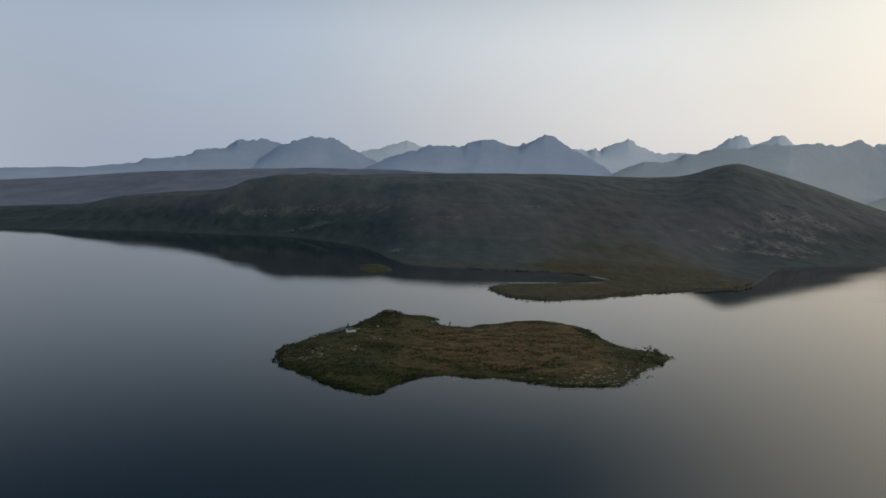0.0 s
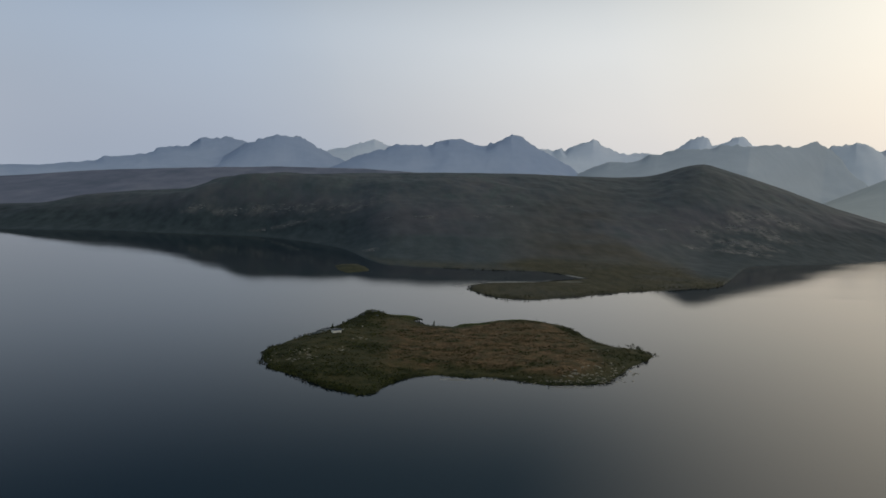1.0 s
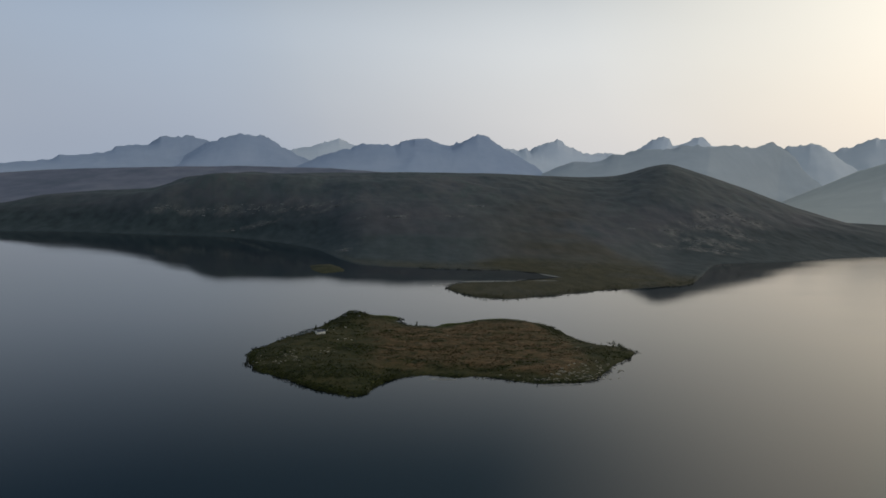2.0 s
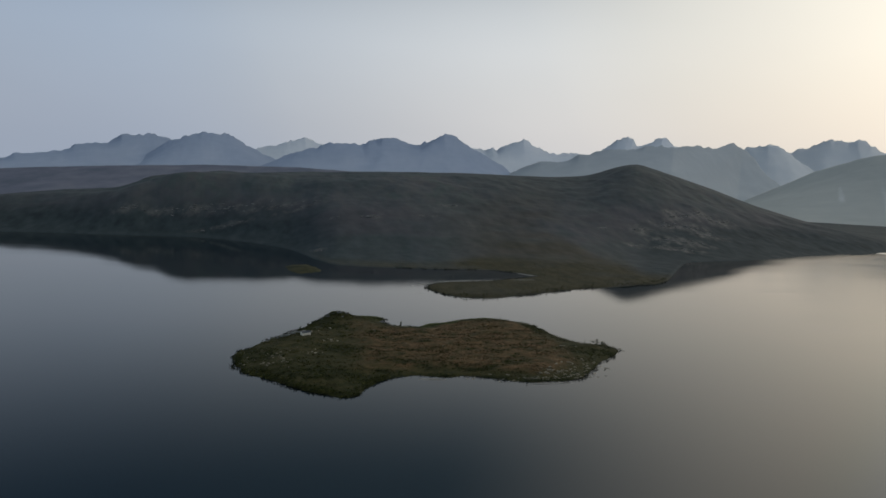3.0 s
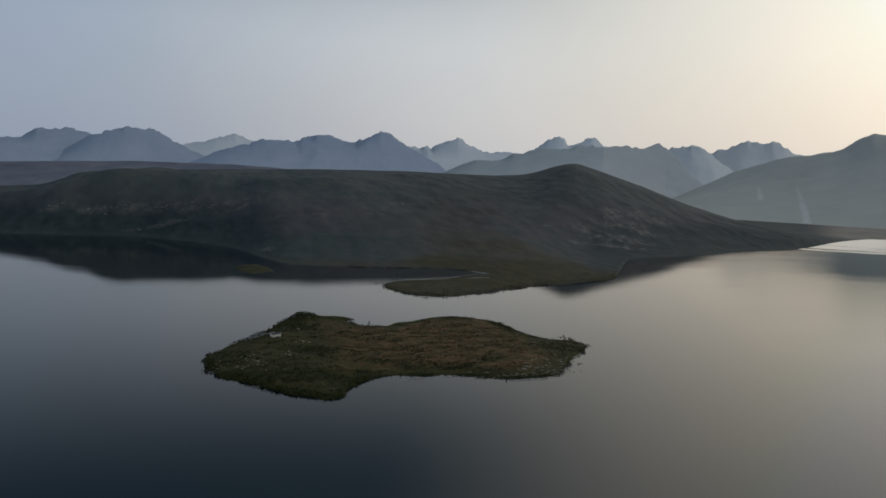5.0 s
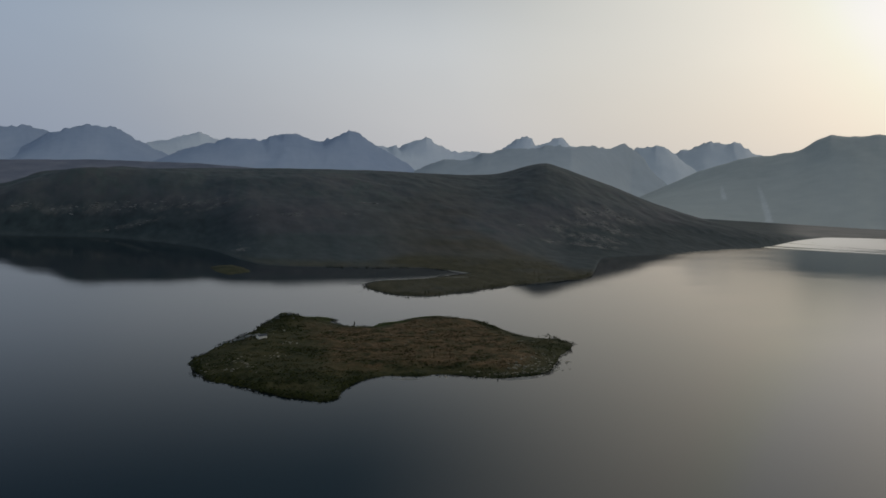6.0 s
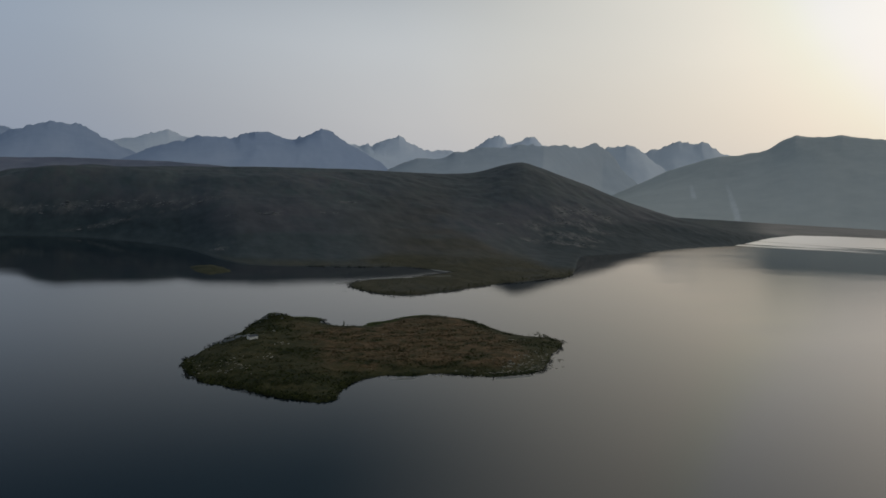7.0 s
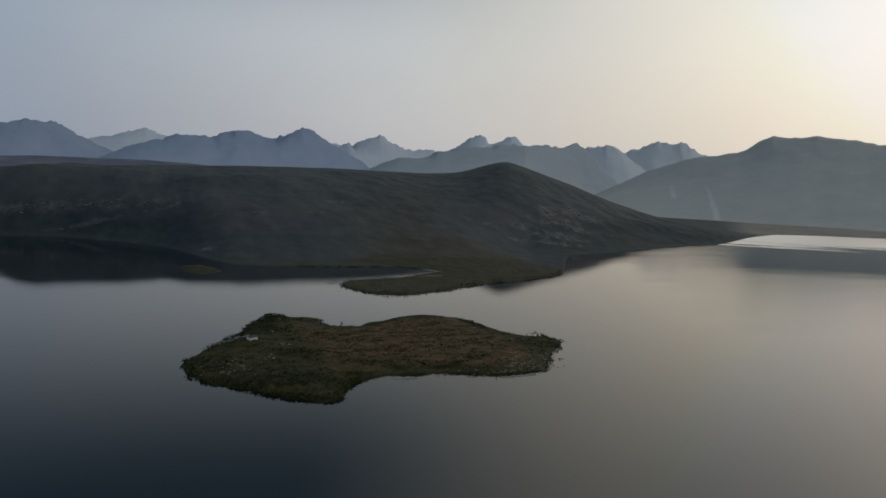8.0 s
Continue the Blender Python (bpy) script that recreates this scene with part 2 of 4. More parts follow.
BARK = surface("grey_larch_bark", [(0.05, 0.045, 0.04), (0.08, 0.07, 0.06), (0.12, 0.11, 0.10)], 1.0, 6.0, bump=0.5, bump_size=0.03)
GRAVEL = surface("wet_lake_gravel", [(0.168, 0.168, 0.152), (0.254, 0.244, 0.219), (0.354, 0.338, 0.304)], 0.15, 1.5, bump=0.4, bump_size=0.1)
WHITE_WALL = surface("weathered_white_boards", [(0.714, 0.679, 0.597), (0.828, 0.788, 0.696), (0.899, 0.855, 0.755)], 0.6, 5.0, rough=0.6, bump=0.2, bump_size=0.01)
ROOFING = surface("grey_roofing_felt", [(0.053, 0.061, 0.072), (0.074, 0.082, 0.096), (0.106, 0.116, 0.132)], 0.5, 4.0, rough=0.7, bump=0.3, bump_size=0.02)


def lake_material():
    m = bpy.data.materials.new("lake_water")
    m.use_nodes = True
    n, l = m.node_tree.nodes, m.node_tree.links
    n.remove(n["Principled BSDF"])
    body, gloss, edge, both_ways = n.new("ShaderNodeBsdfDiffuse"), n.new("ShaderNodeBsdfGlossy"), n.new("ShaderNodeFresnel"), n.new("ShaderNodeMixShader")
    body.inputs["Color"].default_value = (0.005, 0.015, 0.023, 1)
    gloss.distribution = "BECKMANN"
    gloss.inputs["Color"].default_value = (1.0, 0.97, 0.93, 1)
    edge.inputs["IOR"].default_value = 1.47
    l.new(edge.outputs[0], both_ways.inputs[0])
    l.new(body.outputs[0], both_ways.inputs[1])
    l.new(gloss.outputs[0], both_ways.inputs[2])
    l.new(both_ways.outputs[0], n["Material Output"].inputs["Surface"])
    geo = n.new("ShaderNodeNewGeometry")
    # long streaks of moving air
    sm = n.new("ShaderNodeMapping")
    sm.inputs["Scale"].default_value = (0.0022, 0.021, 1)
    sm.inputs["Rotation"].default_value = (0, 0, radians(-24))
    l.new(geo.outputs["Position"], sm.inputs["Vector"])
    streak = n.new("ShaderNodeTexNoise")
    streak.inputs["Scale"].default_value, streak.inputs["Detail"].default_value = 1.0, 3
    l.new(sm.outputs["Vector"], streak.inputs["Vector"])
    # finer wisps of it lie across the far bay
    wm, wisp = n.new("ShaderNodeMapping"), n.new("ShaderNodeTexNoise")
    wm.vector_type = "TEXTURE"
    wm.inputs["Scale"].default_value, wm.inputs["Rotation"].default_value = (220, 28, 1), (0, 0, radians(-42))
    wisp.inputs["Scale"].default_value, wisp.inputs["Detail"].default_value = 1.0, 4
    l.new(geo.outputs["Position"], wm.inputs["Vector"])
    l.new(wm.outputs["Vector"], wisp.inputs["Vector"])
    # a breeze roughens the far bay, and lies more lightly on the open water towards the sun; a calm lane stays between
    sep = n.new("ShaderNodeSeparateXYZ")
    l.new(geo.outputs["Position"], sep.inputs[0])

    def zone(kx, ky, wobble, lo, hi, ragged=streak):
        """1 past a ragged line across the lake, 0 before it."""
        a1, a2, a3, mr = n.new("ShaderNodeMath"), n.new("ShaderNodeMath"), n.new("ShaderNodeMath"), n.new("ShaderNodeMapRange")
        a1.operation, a2.operation, a3.operation = "MULTIPLY", "MULTIPLY_ADD", "MULTIPLY_ADD"
        a1.inputs[1].default_value, a2.inputs[1].default_value, a3.inputs[1].default_value = kx, ky, wobble
        l.new(sep.outputs["X"], a1.inputs[0])
        l.new(sep.outputs["Y"], a2.inputs[0])
        l.new(a1.outputs[0], a2.inputs[2])
        l.new(ragged.outputs["Fac"], a3.inputs[0])
        l.new(a2.outputs[0], a3.inputs[2])
        mr.interpolation_type = "SMOOTHSTEP"
        mr.inputs["From Min"].default_value, mr.inputs["From Max"].default_value = lo + wobble / 2, hi + wobble / 2
        l.new(a3.outputs[0], mr.inputs["Value"])
        return mr.outputs[0]

    def times(p, q):
        t = n.new("ShaderNodeMath")
        t.operation = "MULTIPLY"
        for k, v in enumerate((p, q)):
            if isinstance(v, float):
                t.inputs[k].default_value = v
            else:
                l.new(v, t.inputs[k])
        return t.outputs[0]

    def other(p):
        t = n.new("ShaderNodeMath")
        t.operation = "SUBTRACT"
        t.inputs[0].default_value = 1.0
        l.new(p, t.inputs[1])
        return t.outputs[0]

    far_bay = times(zone(0.45, 0.9, 800.0, 1130.0, 1230.0, wisp), 0.24)
    lane = times(zone(0.45, 0.9, 160.0, 690.0, 850.0, wisp), zone(0.55, -1.0, 160.0, -430.0, -250.0, wisp))
    open_water = times(times(zone(1.0, -0.75, 60.0, -80.0, 40.0), other(times(lane, 0.75))), 0.11)
    calm = n.new("ShaderNodeMapRange")
    calm.inputs["From Min"].default_value, calm.inputs["From Max"].default_value = 0.35, 0.7
    calm.inputs["To Min"].default_value, calm.inputs["To Max"].default_value = 0.065, 0.095
    l.new(streak.outputs["Fac"], calm.inputs["Value"])
    both = n.new("ShaderNodeMath")
    l.new(far_bay, both.inputs[0])
    l.new(open_water, both.inputs[1])
    tot = n.new("ShaderNodeMath")
    l.new(calm.outputs[0], tot.inputs[0])
    l.new(both.outputs[0], tot.inputs[1])
    l.new(tot.outputs[0], gloss.inputs["Roughness"])
    # a faint swell of long low ripples
    rm, rn, rb = n.new("ShaderNodeMapping"), n.new("ShaderNodeTexNoise"), n.new("ShaderNodeBump")
    rm.inputs["Scale"].default_value, rm.inputs["Rotation"].default_value = (0.035, 0.13, 1), (0, 0, radians(-12))
    rn.inputs["Scale"].default_value, rn.inputs["Detail"].default_value = 1.0, 3
    rb.inputs["Strength"].default_value, rb.inputs["Distance"].default_value = 1.0, 0.008
    l.new(geo.outputs["Position"], rm.inputs["Vector"])
    l.new(rm.outputs["Vector"], rn.inputs["Vector"])
    l.new(rn.outputs["Fac"], rb.inputs["Height"])
    l.new(rb.outputs["Normal"], gloss.inputs["Normal"])
    return m


LAKE = lake_material()


# ---- shapes ----
def lattice(ix, iy, seed):
    h = (ix.astype(np.int64) * 374761393 + iy.astype(np.int64) * 668265263 + seed * 1442695041) & 0xFFFFFFFF
    h = ((h ^ (h >> 13)) * 1274126177) & 0xFFFFFFFF
    return ((h ^ (h >> 16)) & 0xFFFF) / 65535.0


def smooth_noise(x, y, seed=0):
    ix, iy = np.floor(x), np.floor(y)
    fx, fy = x - ix, y - iy
    fx, fy = fx * fx * (3 - 2 * fx), fy * fy * (3 - 2 * fy)
    a, b = lattice(ix, iy, seed), lattice(ix + 1, iy, seed)
    c, d = lattice(ix, iy + 1, seed), lattice(ix + 1, iy + 1, seed)
    return 2 * ((a * (1 - fx) + b * fx) * (1 - fy) + (c * (1 - fx) + d * fx) * fy) - 1


def fractal(x, y, seed=0, octaves=5, gain=0.5):
    """Broken relief between about -1 and 1."""
    s, amp = np.zeros_like(np.asarray(x, float)), 1.0
    for k in range(octaves):
        s = s + amp * smooth_noise(x * 2 ** k + 17.3 * k, y * 2 ** k - 9.1 * k, seed + k)
        amp *= gain
    return s * 0.6


def ridged(x, y, seed=0, octaves=4):
    """Sharp ribs and gullies between 0 and 1."""
    s, amp, tot = np.zeros_like(np.asarray(x, float)), 1.0, 0.0
    for k in range(octaves):
        s = s + amp * (1 - np.abs(smooth_noise(x * 2 ** k + 5.7 * k, y * 2 ** k + 3.3 * k, seed + k)))
        tot += amp
        amp *= 0.5
    return s / tot


def ease(a, b, v):
    u = np.clip((v - a) / (b - a), 0, 1)
    return u * u * (3 - 2 * u)


def sheet(name, X, Y, Z, mat, maps=None, closed=False, smooth=True):
    """A grid of places as one mesh object."""
    rows, cols = X.shape
    v = np.stack([X, Y, Z], -1).reshape(-1, 3)
    i = np.arange(rows * cols).reshape(rows, cols)
    a, b, c, d = i[:-1, :-1], i[:-1, 1:], i[1:, 1:], i[1:, :-1]
    f = np.stack([a, b, c, d], -1).reshape(-1, 4)
    if closed:
        g = np.stack([i[:-1, -1], i[:-1, 0], i[1:, 0], i[1:, -1]], -1)
        f = np.concatenate([f, g])
    me = bpy.data.meshes.new(name)
    me.from_pydata(v.tolist(), [], f.tolist())
    me.materials.append(mat)
    for key, val in (maps or {}).items():
        at = me.attributes.new(key, "FLOAT", "POINT")
        at.data.foreach_set("value", np.asarray(val, np.float32).ravel())
    me.polygons.foreach_set("use_smooth", [smooth] * len(me.polygons))
    me.update()
    return new(name, me)


CX, CY = -40.0, 5.0   # bearings and reaches of the land are taken from here; bearing 0 is north, east is positive

# bearing, reach of the waterline
SHORE = [(-70, 1250), (-50, 1150), (-29.5, 1066), (-24, 1026), (-20, 1013), (-16, 978), (-12, 955), (-8, 930), (-4, 863), (-1, 792),
         (1.1, 700), (2.7, 660), (5.6, 650), (12.5, 652), (16.2, 660), (18.1, 649), (20.6, 629), (24.9, 592), (26.6, 603), (28.0, 616), (29.6, 630), (30.5, 650), (31.0, 690), (31.4, 790), (31.8, 840),
         (33.5, 872), (35.4, 905), (37.0, 942), (38.1, 978), (41.4, 1090), (44.1, 1171), (45.5, 1270), (46.5, 1385), (47.2, 1470), (49.1, 1642),
         (52.2, 1728), (56.5, 1814), (70, 1900)]
# bearing, how far behind the waterline the ground begins to rise, where a flat meadow point runs out into the lake
FLAT = [(20.6, 0), (23, 45), (25, 125), (27, 185), (29, 200), (30.5, 188), (31.0, 150), (31.4, 50), (31.8, 0)]
# bearing, reach of the skyline, its height, how far up the slope the shoulder lies
CREST = [(-70, 1500, 16, 1.0), (-40, 1300, 18, 1.0), (-29.6, 1250, 19, 1.0), (-24.1, 1228, 27, 1.0), (-22.2, 1235, 38, 1.0), (-18, 1260, 49, 0.72),
         (-14.2, 1230, 56, 0.58), (-13.2, 1300, 63, 0.46), (-12, 1370, 73, 0.45), (-9.6, 1420, 80, 0.36), (-7.3, 1430, 84.5, 0.38), (-3.8, 1430, 88, 0.44),
         (0, 1430, 94, 0.61), (4, 1430, 98, 0.66), (9, 1430, 100, 0.70), (15.7, 1430, 102, 0.8), (20.9, 1430, 101, 0.98)]
PEAK = [(23, 105, 1.0), (24.2, 112, 0.98), (25.4, 122, 0.92), (26.4, 129, 0.88), (27.4, 134, 0.86), (29, 122.5, 0.86), (31, 106.5, 0.88), (32.9, 91.5, 0.88), (34.7, 74.5, 0.88),
        (37, 54, 0.88), (39.5, 37, 0.88), (41.8, 25, 0.88), (44, 16.5, 0.88), (45.6, 10, 0.88), (46.8, 4, 0.88), (48, 3.5, 0.88), (70, 5, 0.88)]
CREST += [(b, float(np.interp(b, (38, 40, 42, 45.6, 46.8, 48, 70), (1430, 1400, 1350, 1350, 1480, 1700, 2100))), h, u) for b, h, u in PEAK]
# the low tongue of land: centre line and half width
TONGUE = [(98, 523, 39), (136, 537, 35), (170, 555, 34), (228, 578, 38)]


def along(table, b, k):
    t = np.array(table, float)
    return np.interp(b, t[:, 0], t[:, k])


def soft_along(table, b, k, w=0.5):
    return (along(table, b - w, k) + 2 * along(table, b, k) + along(table, b + w, k)) / 4


def tongue_inside(x, y):
    best = np.full_like(x, -1e9)
    for (x0, y0, r0), (x1, y1, r1) in zip(TONGUE, TONGUE[1:]):
        u = np.clip(((x - x0) * (x1 - x0) + (y - y0) * (y1 - y0)) / ((x1 - x0) ** 2 + (y1 - y0) ** 2), 0, 1)
        best = np.maximum(best, r0 + (r1 - r0) * u - np.hypot(x - x0 - u * (x1 - x0), y - y0 - u * (y1 - y0)))
    return best


def dome(r, b, f):
    """1 on the stony eastern dome, whose flank comes down behind the grassy slope along a slanting line."""
    return ease(-1.3, 1.3, b - np.interp(r, (600, 692, 842, 1000), (33.0, 30.4, 22.1, 21.0)) + 1.2 * f)


def land(x, y):
    """Height of the mainland over the lake, and how far it is meadow."""
    x, y = np.asarray(x, float), np.asarray(y, float)
    r, b = np.hypot(x - CX, y - CY), np.degrees(np.arctan2(x - CX, y - CY))
    front = ease(-95, -70, b) * (1 - ease(72, 95, b))
    bb = np.clip(b, -70, 70)
    s = soft_along(SHORE, bb, 1, 0.35) * front + 1900 * (1 - front)
    rc, hc, us = soft_along(CREST, bb, 1), soft_along(CREST, bb, 2), soft_along(CREST, bb, 3)
    hc = hc - 2.0 - 2.0 * np.exp(-((bb - 26) / 3) ** 2) - 2.5 * np.exp(-((bb + 12) / 2.5) ** 2)
    rc, hc = rc * front + 2300 * (1 - front), hc * front + 40 * (1 - front)
    rough = fractal(x / 160, y / 160, 3, 6)
    d = r - s + 7 * fractal(x / 45, y / 45, 11, 4) * ease(0, 60, np.abs(r - s) + 25)
    rise = s + soft_along(FLAT, bb, 1, 0.35) * front
    u = np.clip((r - rise) / (rc - rise), 0, 1)
    # lower slopes spread and wander away from the skyline's shape
    bw = bb + 2.2 * fractal(x / 230, y / 230, 63, 3) * (1 - u) * ease(0.05, 0.3, u)
    broad = sum(along(CREST, bw + k, 2) for k in (-5, -3.5, -2, -1, 0, 1, 2, 3.5, 5)) / 9 * front + 40 * (1 - front) - 2.0
    keep = ease(0.15, 0.95, u)
    up = ease(0, 1, u / us) * (0.93 + 0.07 * u) * np.clip(d / 12, 0, 1)
    z = (hc * keep + np.minimum(broad, hc + 12) * (1 - keep)) * up
    # a full shoulder above the western bay
    z = z + 10 * np.exp(-((bb + 10.5) / 4.0) ** 2) * np.exp(-((r - 1110) / 95) ** 2)
    tail = ease(rc, rc + 350, r)
    z = np.where(r > rc, hc * (1 - tail) + tail * 3.0, z)
    z = z + (rough * 7.0 + 6.5 * (ridged(x / 190 + 0.5 * rough, y / 190, 23, 3) - 0.66) + 1.5 * fractal(x / 34, y / 34, 21, 4)) * ease(0.05, 0.5, u) * np.where(r < rc, 1 - 0.75 * ease(0.75, 1, u), 0.3 - 0.22 * tail)
    ti = tongue_inside(x, y) + 3.5 * fractal(x / 22, y / 22, 31, 3)
    dd = np.maximum(np.minimum(d, 200), ti)
    bank = np.where(dd > 0, 0.9 * ease(0, 5, dd) + 0.5 * ease(8, 40, dd) + 0.35 * fractal(x / 9, y / 9, 41, 3) * ease(2, 8, dd), np.maximum(dd * 0.12, -6))
    z = np.where(d > 0, z, 0) + bank
    lim = 0.3 + 0.7 * ease(11, 19, b)
    flat = (1 - ease(2.5 * lim, 11 * lim, z)) * ease(0, 2, z + 1)
    meadow = np.clip(flat * (1 - 0.5 * (1 - ease(10, 15, b)) * ease(625, 650, r)) * ease(-1, 4, b) * (1 - ease(31, 36, b)) * (1.1 + 0.6 * fractal(x / 50, y / 50, 51, 3)), 0, 1) * (1 - ease(690 - 45 * ease(26.5, 29, b), 860 - 130 * ease(26.5, 29, b), r))
    slope = 0.6 * (1 - ease(8, 48, z)) * ease(13, 20, b) * (1 - dome(r, b, fractal(x / 60, y / 60, 57, 3))) * np.clip(0.7 + 0.9 * fractal(x / 70, y / 40, 53, 4), 0, 1) * (d > 0)
    meadow = np.maximum(meadow, slope * (1 - ease(800, 950, r)))
    return z, meadow


LEDGES = [(-265, 1012, 40, 6, 14, 1.8), (-200, 1006, 45, 6, 22, 2.0), (-140, 996, 45, 6, 26, 2.0), (-80, 978, 40, 6, 22, 2.0), (-35, 955, 35, 6, 16, 2.0), (-150, 955, 40, 4, 12, 1.4)]
LEDGES += [(-2, 870, 6, 3, 7, 1.8), (46, 873, 16, 4, 22, 2.3), (121, 880, 20, 4, 8, 1.4), (162, 940, 16, 5, 16, 2.3), (-23, 758, 8, 12, 10, 1.5), (361, 861, 6, 3, 7, 2.2)]
LEDGES += [(422, 866, 16, 8, 14, 2.0), (475, 889, 24, 10, 26, 2.2), (515, 926, 22, 10, 20, 2.2), (505, 886, 24, 10, 22, 2.2), (559, 938, 24, 10, 22, 2.2), (580, 926, 20, 10, 18, 2.2)]
LEDGES += [(445, 833, 26, 8, 22, 2.0), (478, 821, 20, 8, 14, 1.8), (447, 791, 18, 8, 12, 1.8), (417, 804, 16, 8, 12, 1.8), (382, 806, 10, 6, 8, 1.6), (523, 861, 22, 8, 18, 2.0)]


def stony(x, y):
    """How far the slope is bare stone: round the ledges, in streaks."""
    s = np.zeros_like(x)
    for cx, cy, sx, sy, _, _ in LEDGES:
        s = np.maximum(s, np.exp(-((x - cx) / (1.5 * sx)) ** 2 - ((y - cy) / (2.2 * sy)) ** 2))
    s = s * np.where(x < 200, 0.6, 1.0)
    return np.clip((s - 0.3) * 0.7 + 1.1 * s * fractal(x / 12, y / 14, 171, 5, 0.7), 0, 0.85)


def covers(x, y, z):
    """Where the heath is green crowberry, where brown dwarf birch, where alder thickets darken the shore, and where a
    plain lies beyond the lake, its colour paled for haze.
    """
    r, b = np.hypot(x - CX, y - CY), np.degrees(np.arctan2(x - CX, y - CY))
    f1, f2 = fractal(x / 170, y / 150, 201, 5), fractal(x / 60 + 9, y / 26, 211, 5)
    green = (1 - 0.4 * ease(-12, 26, b)) * np.clip(0.62 + 0.9 * f1 + 0.35 * f2, 0, 0.9)
    brown = ease(9, 20, b) * (1 - ease(39, 43, b)) * np.clip(0.45 + 0.8 * f1 + 0.5 * f2, 0, 0.85) * (1 - 0.75 * ease(30, 85, z + 20 * f2))
    plain = ease(1480, 1640, r + 60 * f2) * ease(40.0, 43.5, b + 1.5 * f1) * (1 - ease(85, 95, b))
    thicket = (1 - 0.6 * ease(-2, 6, b) - 0.4 * ease(8, 16, b)) * (1 - ease(14, 52, z + 16 * f1 + 8 * f2)) * 0.9
    east = dome(r, b, f2) * (1 - ease(46, 49, b))
    brown = brown * (1 - 0.8 * east * (1 - 0.5 * ease(40, 90, z)))
    # a rusty strip of dwarf birch above the western bay
    brown = np.maximum(brown, 0.8 * np.exp(-((x + 140) / 45) ** 2 - ((y - 953) / 7) ** 2) * np.clip(0.6 + f2, 0, 1))
    thicket = np.maximum(thicket, 0.9 * ease(27, 30, b) * (1 - ease(45, 48, b)) * ease(655, 700, r) * (1 - ease(16, 44, z + 12 * f1 + 6 * f2)))
    # leafless dwarf birch in a purplish belt along the middle of the slope
    f3 = fractal(x / 90 + 3, y / 34, 221, 5)
    mauve = ease(10, 22, z + 8 * f3) * (1 - ease(40, 66, z + 14 * f3)) * np.maximum(1 - 0.75 * ease(8, 18, b), 0.9 * east) * np.clip(0.62 + 0.8 * f3, 0, 0.95)
    return green * (1 - 0.6 * mauve), brown, plain, thicket, mauve


def build_ground():
    fan = np.concatenate([np.linspace(-180, -62, 60, endpoint=False), np.linspace(-62, -36, 60, endpoint=False), np.linspace(-36, 62, 900, endpoint=False), np.linspace(62, 180, 60, endpoint=False)])
    reach = np.concatenate([[0.01], np.linspace(60, 440, 8, endpoint=False), np.linspace(440, 760, 130, endpoint=False), np.linspace(760, 1500, 190, endpoint=False), np.linspace(1500, 2500, 60, endpoint=False), np.linspace(2500, 4950, 24)])
    B, R = np.meshgrid(np.radians(fan), reach)
    X, Y = CX + R * np.sin(B), CY + R * np.cos(B)
    Z, M = land(X, Y)
    green, brown, plain, thicket, mauve = covers(X, Y, Z)
    ob = sheet("ground", X, Y, Z, HEATH, {"meadow": M, "stony": stony(X, Y), "green": green,
                                                                     "brown": brown, "plain": plain, "thicket": thicket, "mauve": mauve}, closed=True)
    return tagged(ob, "dark heath-covered hills, low shores and lake bed", "ground", kind="structure")


def build_lake():
    fan = np.linspace(-180, 180, 97)[:-1]
    reach = np.array([0.01, 200, 600, 1200, 2050])
    B, R = np.meshgrid(np.radians(fan), reach)
    ob = sheet("water", CX + R * np.sin(B), CY + R * np.cos(B), 0 * B, LAKE, closed=True)
    return tagged(ob, "calm dark lake mirroring the evening sky", "lake", kind="structure")


build_ground()
build_lake()


